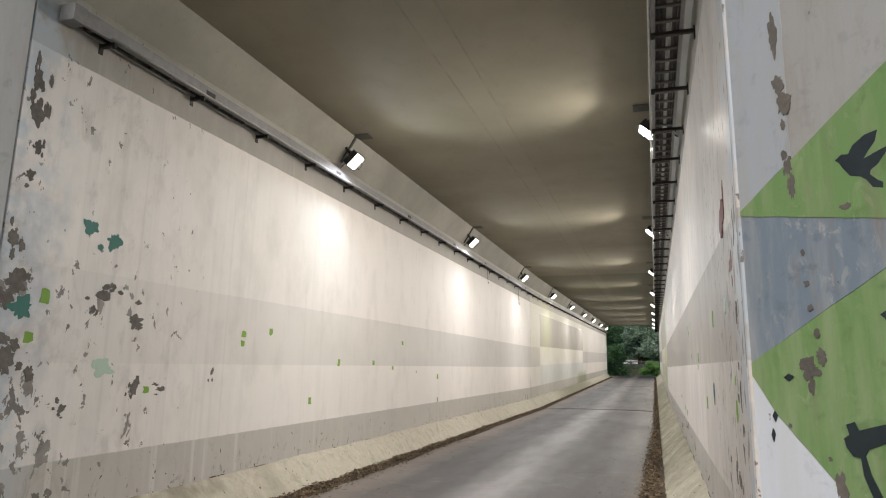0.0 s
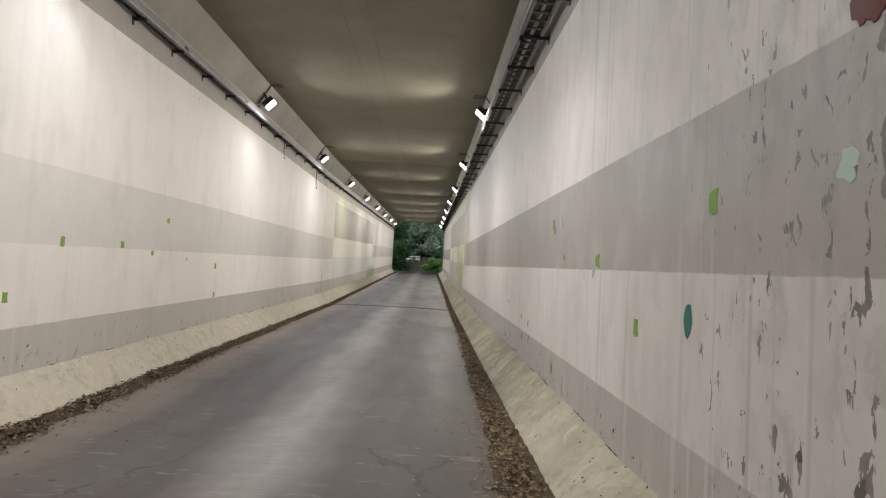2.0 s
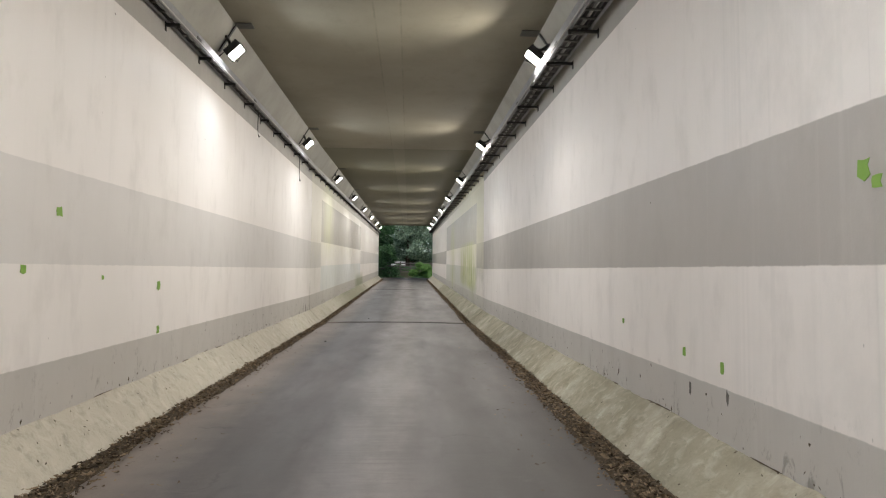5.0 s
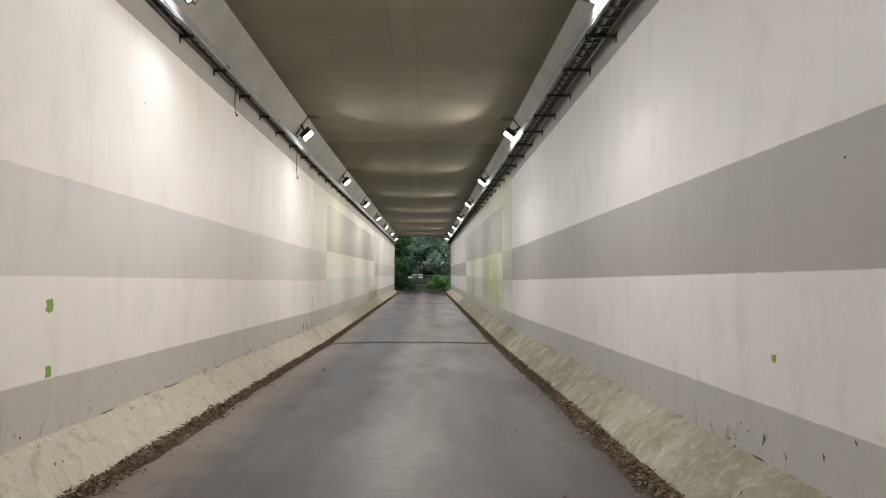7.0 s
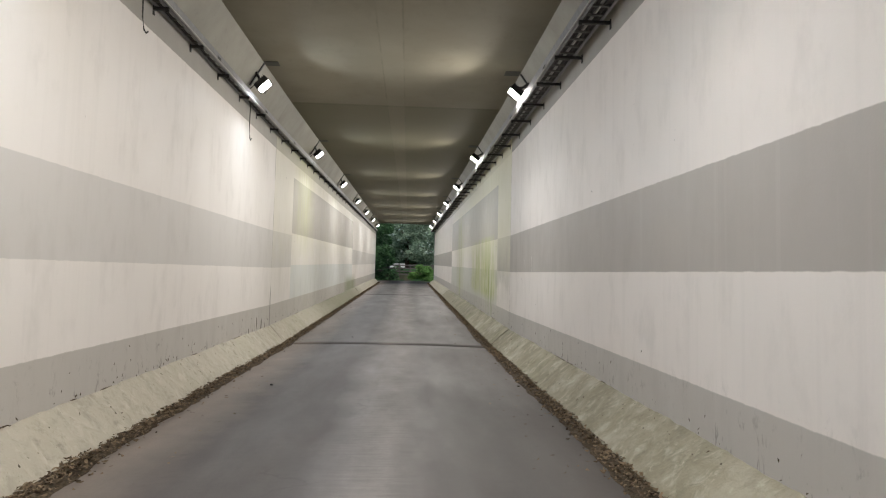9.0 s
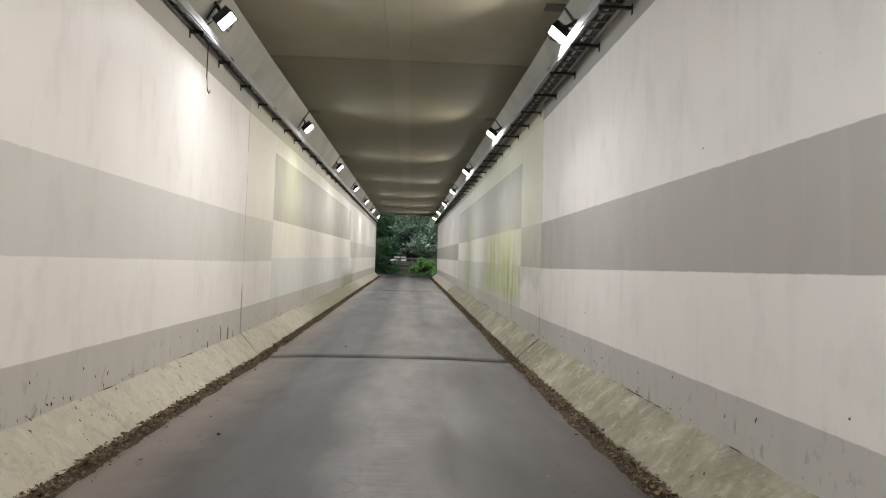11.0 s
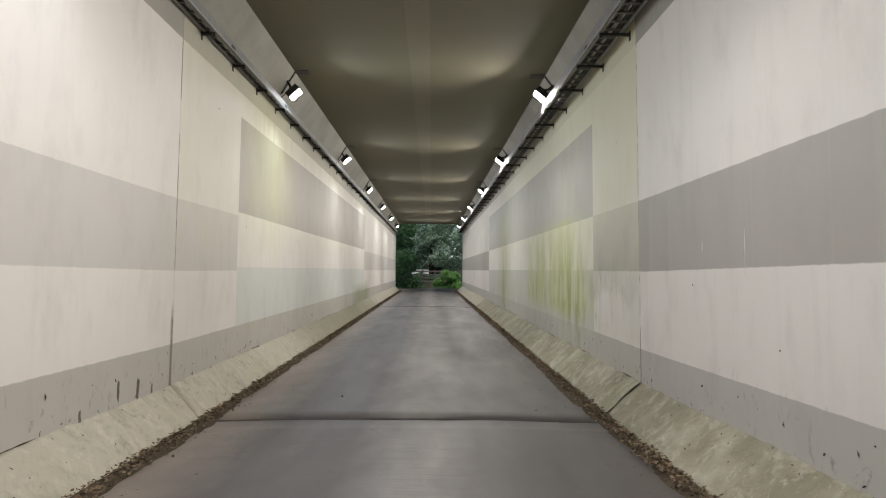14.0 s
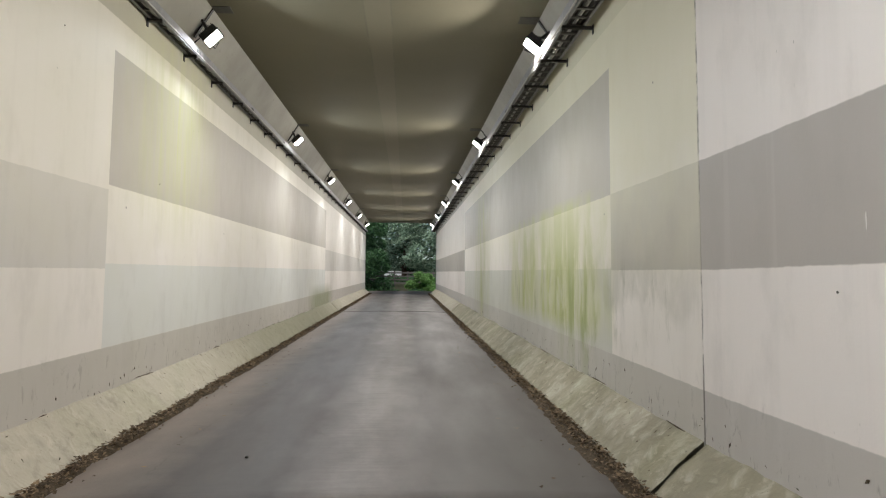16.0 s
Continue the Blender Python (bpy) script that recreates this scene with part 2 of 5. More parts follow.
    crumb = g.mul(g.ramp(g.math("ABSOLUTE", g.sub(y, jy)), 0.003, 0.020, 1.0, 0.0), g.ramp(g.noise(g.stretch(p, 1, 1, 0.4), 7, 5, 0.7), 0.45, 0.55))
    c = g.mix(g.mul(crumb, 0.8), c, (0.12, 0.105, 0.09))
    # the old pale blue coat at the very corner
    blue = g.mul(g.ramp(g.add(y, g.mul(g.noise(p, 3), 0.5)), 4.0, 4.45, 0.7, 0.0), g.ramp(g.noise(p, 4, 4), 0.42, 0.55))
    c = g.mix(g.mul(blue, g.sub(1.0, mask)), c, (0.50, 0.57, 0.64))
    h = g.add(g.mul(g.noise(p, 60, 5), 0.25), g.sub(g.mul(cloud, 0.6), g.mul(mask, 0.8)))
    g.bump(h, 0.004, 0.6)
    return g.done(c, g.ramp(cloud, 0.3, 0.7, 0.42, 0.62), 0.0, 0.4)


def ceiling_paint():
    g = Nodes("ceiling_paint")
    p, x, y, z = g.place()
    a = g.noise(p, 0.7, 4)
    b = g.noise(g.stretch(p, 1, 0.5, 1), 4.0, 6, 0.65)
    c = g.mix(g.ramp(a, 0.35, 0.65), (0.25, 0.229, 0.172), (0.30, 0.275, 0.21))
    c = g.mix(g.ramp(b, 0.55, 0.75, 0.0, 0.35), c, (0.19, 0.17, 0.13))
    # darker, yellower coat past the joint, with a dark seam
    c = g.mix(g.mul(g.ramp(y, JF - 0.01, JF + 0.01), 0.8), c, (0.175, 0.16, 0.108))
    seam = g.ramp(g.math("ABSOLUTE", g.add(g.sub(y, JF + 0.1), g.mul(g.sub(g.noise(p, 4), 0.5), 0.03))), 0.006, 0.02, 1.0, 0.0)
    c = g.mix(g.mul(seam, g.ramp(g.noise(p, 3), 0.4, 0.55, 0.1, 0.7)), c, (0.09, 0.08, 0.06))
    for sx in (-2.20, -1.85):
        d = g.math("ABSOLUTE", g.add(x, g.add(-sx, g.mul(g.sub(g.noise(p, 5), 0.5), 0.02))))
        c = g.mix(g.mul(g.ramp(d, 0.004, 0.02, 1.0, 0.0), g.ramp(g.noise(p, 2.5), 0.4, 0.6, 0.05, 0.45)), c, (0.13, 0.12, 0.09))
    strip = g.mul(g.between(x, -2.2, -1.85, 0.02), 0.22)
    c = g.mix(strip, c, (0.31, 0.285, 0.22))
    soot = g.noise(p, 16, 6, 0.7)
    c = g.mix(g.ramp(soot, 0.66, 0.76, 0.0, 0.4), c, (0.12, 0.11, 0.09))
    g.bump(g.add(g.mul(g.noise(p, 35, 4), 0.3), g.mul(b, 0.5)), 0.006, 0.5)
    return g.done(c, 0.72, 0.0, 0.2)


def haunch_paint():
    g = Nodes("haunch_paint")
    p, x, y, z = g.place()
    a, b = g.noise(p, 1.3, 4), g.noise(p, 12, 6, 0.65)
    c = g.mix(g.ramp(a, 0.35, 0.65), (0.30, 0.285, 0.24), (0.37, 0.355, 0.305))
    c = g.mix(g.ramp(b, 0.58, 0.75, 0.0, 0.4), c, (0.21, 0.20, 0.18))
    g.bump(b, 0.003, 0.5)
    return g.done(c, 0.6, 0.0, 0.35)


def road_concrete():
    g = Nodes("road_concrete")
    p, x, y, z = g.place()
    big = g.noise(g.stretch(p, 1.0, 0.35, 1), 0.7, 4)
    mid = g.noise(g.stretch(p, 1.0, 0.35, 1), 3.0, 7, 0.66)
    fine = g.noise(p, 150, 4, 0.7)
    grit = g.noise(p, 38, 5, 0.7)
    c = g.mix(g.ramp(big, 0.35, 0.65), (0.056, 0.048, 0.045), (0.082, 0.072, 0.068))
    c = g.mix(g.ramp(mid, 0.50, 0.74, 0.0, 0.40), c, (0.108, 0.095, 0.088))
    c = g.mix(g.ramp(g.noise(g.stretch(p, 1.2, 0.28, 1), 1.6, 6, 0.7), 0.56, 0.74, 0.0, 0.5), c, (0.036, 0.031, 0.029))
    side = g.math("ABSOLUTE", g.add(x, 2.03))
    # lighter middle strip, with the lamps' reflected sheen painted into its colour
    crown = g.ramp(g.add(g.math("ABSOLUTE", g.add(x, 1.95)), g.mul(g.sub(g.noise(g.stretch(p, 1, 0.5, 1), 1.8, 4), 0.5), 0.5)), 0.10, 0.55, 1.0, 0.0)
    brush = g.noise(g.stretch(p, 0.7, 6.0, 1), 3.2, 6, 0.7)
    c = g.mix(g.ramp(brush, 0.50, 0.68, 0.0, 0.28), c, (0.045, 0.039, 0.037))
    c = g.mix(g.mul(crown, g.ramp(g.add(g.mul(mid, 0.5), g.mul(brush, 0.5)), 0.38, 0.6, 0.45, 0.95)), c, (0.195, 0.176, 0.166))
    edge = g.ramp(g.add(side, g.mul(g.noise(p, 2.5, 4), 0.5)), 1.45, 2.1)
    c = g.mix(g.mul(edge, g.ramp(x, -2.6, -1.4, 0.7, 0.2)), c, (0.25, 0.205, 0.17))
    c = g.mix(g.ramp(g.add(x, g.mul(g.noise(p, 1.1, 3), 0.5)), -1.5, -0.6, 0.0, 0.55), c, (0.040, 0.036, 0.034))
    c = g.mix(g.ramp(grit, 0.56, 0.72, 0.0, 0.35), c, (0.045, 0.040, 0.037))
    c = g.mix(g.ramp(fine, 0.56, 0.72, 0.0, 0.30), c, (0.125, 0.112, 0.105))
    # worn scars and hair cracks near the entrance
    scar = g.mul(g.ramp(g.noise(g.stretch(p, 1.4, 4.0, 1), 2.0, 6, 0.7, 0.3), 0.60, 0.66), g.ramp(y, 7.0, 12.0, 0.75, 0.0))
    c = g.mix(scar, c, (0.17, 0.148, 0.138))
    warp = g.vec(g.add(x, g.mul(g.noise(p, 3.0, 4), 0.5)), g.add(y, g.mul(g.noise(g.stretch(p, 1.3, 0.7, 1), 3.0, 4), 0.6)), 0.0)
    crack = g.mul(g.ramp(g.cells(warp, 0.55, "DISTANCE_TO_EDGE"), 0.002, 0.010, 1.0, 0.0), g.ramp(g.noise(p, 0.9, 2), 0.48, 0.60))
    crack = g.mul(crack, g.ramp(y, 8.0, 15.0, 0.85, 0.25))
    c = g.mix(crack, c, (0.028, 0.024, 0.022))
    wear = g.noise(g.stretch(p, 1.2, 0.25, 1), 1.4, 5)
    g.bump(g.add(g.add(g.mul(fine, 0.18), g.mul(grit, 0.35)), g.sub(g.mul(mid, 0.5), g.mul(crack, 0.6))), 0.004, 0.5)
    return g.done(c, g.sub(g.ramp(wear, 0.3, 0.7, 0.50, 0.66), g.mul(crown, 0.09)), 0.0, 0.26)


def fillet_concrete():
    g = Nodes("fillet_concrete")
    p, x, y, z = g.place()
    a, b = g.noise(p, 2.0, 5, 0.6), g.noise(p, 11, 6, 0.7)
    warm = g.ramp(y, 10.0, 20.0)
    far_side = g.mul(g.ramp(x, -2.2, -1.8), g.ramp(g.add(y, g.mul(g.noise(p, 0.8), 4.0)), 7.0, 14.0, 0.1, 0.85))
    far_side = g.mul(far_side, g.ramp(y, J2 - 0.02, J2 + 0.02, 1.0, 0.25))
    c = g.mix(warm, (0.46, 0.42, 0.34), (0.43, 0.395, 0.32))
    c = g.mix(far_side, c, g.mix(g.ramp(a, 0.4, 0.62), (0.195, 0.178, 0.122), (0.29, 0.262, 0.195)))
    c = g.mix(g.ramp(a, 0.50, 0.72, 0.0, 0.35), c, (0.46, 0.435, 0.36))
    chips = g.mul(g.ramp(g.noise(p, 14, 6, 0.7, 0.4), 0.56, 0.66), g.ramp(g.noise(p, 2.4, 3), 0.42, 0.6))
    c = g.mix(g.mul(chips, 0.42), c, (0.54, 0.50, 0.41))
    grime = g.mul(g.ramp(g.noise(p, 9, 6, 0.7), 0.52, 0.68), g.ramp(g.noise(p, 1.7, 3), 0.40, 0.6))
    c = g.mix(g.mul(grime, 0.45), c, (0.13, 0.12, 0.085))
    c = g.mix(g.ramp(b, 0.56, 0.72, 0.0, 0.4), c, (0.19, 0.175, 0.125))
    lump = g.noise(p, 6.5, 5, 0.6, 0.6)
    c = g.mix(g.ramp(lump, 0.52, 0.68, 0.0, 0.34), c, (0.60, 0.56, 0.46))
    c = g.mix(g.ramp(g.noise(p, 4.2, 5, 0.65, 0.8), 0.54, 0.70, 0.0, 0.36), c, (0.20, 0.185, 0.145))
    moss = g.mul(g.ramp(g.noise(p, 1.1, 4), 0.52, 0.7, 0.0, 0.5), g.ramp(y, 14.0, 30.0, 0.05, 0.4))
    c = g.mix(moss, c, (0.24, 0.255, 0.12))
    old = g.mul(g.ramp(g.add(y, g.mul(g.noise(p, 1.4), 3.0)), 7.6, 9.2, 1.0, 0.0), g.ramp(x, -2.2, -1.8, 1.0, 0.35))
    c = g.mix(g.mul(old, g.ramp(g.noise(p, 3.2, 5), 0.36, 0.60, 0.15, 0.85)), c, (0.22, 0.195, 0.15))
    damp = g.mul(g.between(y, 33.0, J2, 3.0), g.ramp(x, -2.2, -1.8, 0.75, 0.2))
    c = g.mix(damp, c, (0.185, 0.18, 0.115))
    pits = g.ramp(g.cells(p, 26), 0.05, 0.11, 1.0, 0.0)
    c = g.mix(g.mul(pits, g.ramp(g.noise(p, 4), 0.5, 0.62, 0.0, 0.85)), c, (0.10, 0.09, 0.07))
    g.bump(g.add(g.add(g.mul(b, 0.25), g.mul(lump, 1.3)), g.mul(g.noise(p, 70, 4), 0.06)), 0.02, 0.8)
    return g.done(c, 0.85, 0.0, 0.25)


def dirt_mat():
    g = Nodes("leaf_dirt")
    p, x, y, z = g.place()
    a, b = g.noise(p, 40, 6, 0.7), g.noise(p, 4, 4)
    c = g.mix(g.ramp(a, 0.35, 0.65), (0.040, 0.030, 0.020), (0.125, 0.094, 0.062))
    c = g.mix(g.ramp(b, 0.5, 0.7, 0.0, 0.5), c, (0.05, 0.038, 0.03))
    g.bump(a, 0.015, 0.9)
    return g.done(c, 0.95, 0.0, 0.15)


def leaf_mat(name, dark, light, rough=0.6):
    g = Nodes(name)
    p, x, y, z = g.place()
    f = g.add(g.mul(g.island(), 0.7), g.mul(g.noise(p, 1.2, 3), 0.3))
    c = g.mix(g.ramp(f, 0.1, 0.9), dark, light)
    return g.done(c, rough, 0.0, 0.3)


def glow_mat(name, color, power):
    g = Nodes(name)
    g.put(g.bsdf.inputs["Emission Color"], color)
    g.bsdf.inputs["Emission Strength"].default_value = power
    return g.done((0.8, 0.8, 0.8), 0.3)


def mural_mat(name, color, other=(0.60, 0.60, 0.58), amount=0.5, aged=1.0):
    """Weathered mural paint: vertical runs, chalky bleaching, small chips of bare render."""
    g = Nodes(name)
    p, x, y, z = g.place()
    a = g.noise(g.stretch(p, 4, 4, 0.6), 1.6, 6, 0.65)
    b = g.noise(p, 7, 6, 0.65, 0.3)
    c = g.mix(g.ramp(a, 0.45, 0.72, 0.0, amount), color, other)
    c = g.mix(g.ramp(b, 0.56, 0.70, 0.0, amount), c, tuple(k * 0.72 for k in color))
    scuff = g.ramp(g.noise(g.stretch(p, 1.6, 1.6, 0.9), 9, 7, 0.7, 0.9), 0.56, 0.62)
    c = g.mix(g.mul(scuff, g.ramp(g.noise(p, 2.0, 3), 0.45, 0.6, 0.0, 0.45 * aged)), c, other)
    rust = g.ramp(g.noise(g.stretch(p, 3, 3, 0.5), 2.4, 6, 0.65), 0.56, 0.70, 0.0, 0.35 * aged)
    c = g.mix(rust, c, (0.26, 0.21, 0.16))
    chip = g.math("GREATER_THAN", g.noise(g.stretch(p, 1, 1, 0.8), 13, 6, 0.65), 0.715)
    c = g.mix(g.mul(chip, 0.85 * aged), c, (0.16, 0.135, 0.12))
    g.bump(g.sub(g.mul(g.noise(p, 50, 4), 0.4), chip), 0.003, 0.6)
    return g.done(c, g.ramp(b, 0.3, 0.7, 0.5, 0.75), 0.0, 0.35)


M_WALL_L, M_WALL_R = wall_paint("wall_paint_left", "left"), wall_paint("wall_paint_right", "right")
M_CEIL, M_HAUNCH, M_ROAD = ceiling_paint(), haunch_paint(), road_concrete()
M_FILLET, M_DIRT = fillet_concrete(), dirt_mat()
M_LITTER = leaf_mat("dead_leaves", (0.028, 0.019, 0.012), (0.27, 0.195, 0.12), 0.85)
M_RAIL = plain("galvanised_steel", (0.27, 0.27, 0.275), 0.5, 0.4, 0.3, 14)
M_RUNG = plain("dull_steel", (0.15, 0.145, 0.135), 0.5, 0.5, 0.35, 20)
M_BLACK = plain("black_steel", (0.030, 0.028, 0.026), 0.5, 0.2, 0.4, 25)
M_CABLE = plain("cable_sheath", (0.035, 0.033, 0.030), 0.55, 0.0, 0.4, 20)
M_CONDUIT = plain("grey_conduit", (0.42, 0.41, 0.39), 0.45, 0.3, 0.3, 20)
M_HOUSING = plain("lamp_housing", (0.055, 0.055, 0.058), 0.45, 0.5, 0.35, 40)
M_DULL_GREY = plain("dull_dark_grey", (0.13, 0.125, 0.11), 0.7, 0.1, 0.3, 20)
M_LENS = glow_mat("lamp_lens", (1.0, 0.97, 0.92), 30.0)
M_JOINT = plain("joint_filler", (0.045, 0.040, 0.035), 0.9, 0.0, 0.5, 30, 0.004)
M_BARE = plain("bare_concrete", (0.33, 0.31, 0.28), 0.8, 0.0, 0.3, 12, 0.004)
M_GREEN = mural_mat("green_paint", (0.185, 0.315, 0.115), (0.36, 0.42, 0.25), 0.7)
M_LIME = mural_mat("lime_paint", (0.20, 0.37, 0.055), (0.27, 0.42, 0.11), 0.4, 0.25)
M_TEAL = mural_mat("teal_paint", (0.04, 0.17, 0.14), (0.10, 0.24, 0.20), 0.4, 0.15)
M_MINT = mural_mat("mint_paint", (0.47, 0.60, 0.50), (0.58, 0.63, 0.57), 0.4, 0.15)
M_RED = mural_mat("red_paint", (0.135, 0.022, 0.016), (0.11, 0.035, 0.025), 0.4, 0.15)
M_BLUE = mural_mat("blue_grey_paint", (0.202, 0.254, 0.310), (0.413, 0.421, 0.430), 0.8, 2.0)
M_PALE = mural_mat("pale_blue_paint", (0.404, 0.404, 0.396), (0.361, 0.327, 0.292), 0.75)
M_LILAC = mural_mat("pale_lilac_paint", (0.72, 0.76, 0.83), (0.68, 0.69, 0.71), 0.6)
M_SLATE = mural_mat("washed_blue_paint", (0.42, 0.455, 0.50), (0.43, 0.42, 0.40), 0.6)
M_NAVY = plain("dark_bird_paint", (0.020, 0.030, 0.036), 0.55, 0.0, 0.35, 25)
M_CHIP = plain("bare_render", (0.165, 0.148, 0.13), 0.9, 0.0, 0.45, 25, 0.004)
M_WHITE = plain("white_paint", (0.80, 0.78, 0.75), 0.5, 0.0, 0.1, 20)
M_MOULD = plain("black_mould", (0.15, 0.138, 0.12), 0.9, 0.0, 0.4, 40)
M_SOIL = plain("soil_and_grass", (0.060, 0.062, 0.032), 0.95, 0.0, 0.5, 6, 0.02)
M_BARK = plain("bark", (0.085, 0.062, 0.045), 0.9, 0.0, 0.5, 18, 0.02)
M_FENCE = plain("weathered_timber", (0.13, 0.12, 0.115), 0.8, 0.0, 0.4, 20, 0.004)
M_LEAF_DARK = leaf_mat("dark_needles", (0.018, 0.055, 0.026), (0.095, 0.21, 0.085))
M_LEAF_MID = leaf_mat("grey_green_leaves", (0.07, 0.15, 0.10), (0.42, 0.56, 0.42))
M_LEAF_BRIGHT = leaf_mat("fresh_leaves", (0.04, 0.14, 0.035), (0.30, 0.54, 0.17))
M_ROOF = plain("pale_sheet_roof", (0.62, 0.64, 0.66), 0.5, 0.0, 0.15, 4)


# ---- mesh helpers ----
def filled(outline, to_front, to_back):
    """A thin flake with the given 2D outline: a clean triangulated front and side walls."""
    n = len(outline)
    pts, _, tris, *_ = geometry.delaunay_2d_cdt([Vector(p) for p in outline], [], [list(range(n))], 1, 1e-5)
    bm = bmesh.new()
    front = [bm.verts.new(to_front(p[0], p[1])) for p in pts]
    for t in tris:
        bm.faces.new([front[i] for i in t])
    rim = [e for e in bm.edges if len(e.link_faces) == 1]
    deep = {}
    for e in rim:
        for v in e.verts:
            if v not in deep:
                k = front.index(v)
                deep[v] = bm.verts.new(to_back(pts[k][0], pts[k][1]))
    for e in rim:
        a, b = e.verts
        bm.faces.new((a, b, deep[b], deep[a]))
    return bm


def mesh_from(name, verts, faces, mats, smooth=False, rise=True):
    if rise:
        verts = [(x, y, z + rise_at(y)) for x, y, z in verts]
    me = bpy.data.meshes.new(name)
    me.from_pydata(verts, [], faces)
    for m in mats if isinstance(mats, (list, tuple)) else [mats]:
        me.materials.append(m)
    if smooth:
        me.polygons.foreach_set("use_smooth", [True] * len(me.polygons))
    me.update()
    return me


def thing(name, label="", category="", group="", kind="", at=None):
    ob = new(name)
    if at is not None:
        ob.matrix_basis = at
    return tagged(ob, label, category, group, kind)


def attach(name, me, parent=None, label=""):
    ob = new(name, me)
    ob.parent = parent
    return tagged(ob, label) if label else ob


def part(name, bm, material, parent, label="", smooth=False, rise=False):
    """Links a bmesh as one mesh object under a thing or a part."""
    if rise:
        for v in bm.verts:
            v.co.z += rise_at(v.co.y)
    bmesh.ops.recalc_face_normals(bm, faces=bm.faces)
    me = bpy.data.meshes.new(name)
    bm.to_mesh(me)
    bm.free()
    me.materials.append(material)
    if smooth:
        me.polygons.foreach_set("use_smooth", [True] * len(me.polygons))
    return attach(name, me, parent, label)


def box(x0, x1, y0, y1, z0, z1, bevel=0.0, bm=None):
    bm = bm or bmesh.new()
    m = Matrix.LocRotScale(((x0 + x1) / 2, (y0 + y1) / 2, (z0 + z1) / 2), None, (x1 - x0, y1 - y0, z1 - z0))
    made = bmesh.ops.create_cube(bm, size=1.0, matrix=m)
    if bevel:
        edges = {e for v in made["verts"] for e in v.link_edges}
        bmesh.ops.bevel(bm, geom=list(edges), offset=bevel, segments=2, affect="EDGES", profile=0.6)
    return bm


def tube(points, radius, sides=8, bm=None):
    """A round bar or cable through points."""
    bm = bm or bmesh.new()
    rings = []
    pts = [Vector(p) for p in points]
    for i, p in enumerate(pts):
        d = (pts[min(i + 1, len(pts) - 1)] - pts[max(i - 1, 0)]).normalized()
        u = d.orthogonal().normalized() if abs(d.z) > 0.9 else d.cross(Vector((0, 0, 1))).normalized()
        w = d.cross(u)
        r = radius[i] if isinstance(radius, (list, tuple)) else radius
        rings.append([bm.verts.new(p + (u * math.cos(a) + w * math.sin(a)) * r)
                      for a in (2 * math.pi * k / sides for k in range(sides))])
    for a, b in zip(rings, rings[1:]):
        for k in range(sides):
            bm.faces.new((a[k], a[(k + 1) % sides], b[(k + 1) % sides], b[k]))
    bm.faces.new(rings[0]), bm.faces.new(rings[-1])
    return bm


def prism(profile, y0, y1, steps=1):
    """A profile of (x, z) points drawn out along y."""
    n = len(profile)
    verts, faces = [], []
    for i in range(steps + 1):
        y = y0 + (y1 - y0) * i / steps
        verts += [(x, y, z) for x, z in profile]
    for i in range(steps):
        for k in range(n):
            a, b = i * n + k, i * n + (k + 1) % n
            faces.append((a, b, b + n, a + n))
    faces += [tuple(range(n))[::-1], tuple(range(steps * n, steps * n + n))]
    return verts, faces


# ---- ground, road ----
def ground_height(x, y):
    if y < 70:
        return rise_at(y) - 0.12
    z = rise_at(70) - 0.12
    t = min(1.0, max(0.0, (y - 74) / 10))
    return z + 1.35 * t * t * (3 - 2 * t) + max(0.0, y - 84) * 0.09 * (1 if y < 130 else 130 / y)


def build_ground():
    xs = [-1500, -300, -80, -40, -22, -14, -9, -6, -4, -2, 0, 2, 5, 9, 14, 22, 40, 80, 300, 1500]
    ys = [-1500, -300, -80, -30, -10, 0, 15, 30, 45, 60, 68, 72, 74, 76, 78, 80, 82, 84, 88, 94, 102, 115, 130, 200, 500, 1500]
    verts, faces = [], []
    for y in ys:
        for x in xs:
            verts.append((x, y, ground_height(x, max(-80, min(y, 200)))))
    n = len(xs)
    for j in range(len(ys) - 1):
        for i in range(n - 1):
            a = j * n + i
            faces.append((a, a + 1, a + n + 1, a + n))
    ob = attach("ground", mesh_from("ground", verts, faces, M_SOIL, rise=False))
    tagged(ob, "dark soil and rough grass around the underpass", "ground", kind="structure")


def slab(name, y0, y1, x0, x1, label):
    """A stretch of carriageway with a slightly uneven top."""
    nx, ny = 22, max(2, int((y1 - y0) / 0.4))
    verts, faces = [], []
    for j in range(ny + 1):
        y = y0 + (y1 - y0) * j / ny
        for i in range(nx + 1):
            x = x0 + (x1 - x0) * i / nx
            c = 0.035 * (1 - ((x + 2.03) / 2.1) ** 2) if abs(x + 2.03) < 2.1 else 0.0
            verts.append((x, y, c + 0.006 * noise.noise(Vector((x * 1.3, y * 0.6, 3.0)))))
    n = nx + 1
    for j in range(ny):
        for i in range(nx):
            a = j * n + i
            faces.append((a, a + 1, a + n + 1, a + n))
    low = len(verts)
    rim = [i for i in range(n)] + [j * n + nx for j in range(1, ny + 1)] + [ny * n + i for i in range(nx - 1, -1, -1)] + [j * n for j in range(ny - 1, 0, -1)]
    verts += [(verts[i][0], verts[i][1], -0.09) for i in rim]
    for k in range(len(rim)):
        m = (k + 1) % len(rim)
        faces.append((rim[m], rim[k], low + k, low + m))
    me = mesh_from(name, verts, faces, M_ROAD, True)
    ob = attach(name, me)
    return tagged(ob, label, "road", kind="structure")


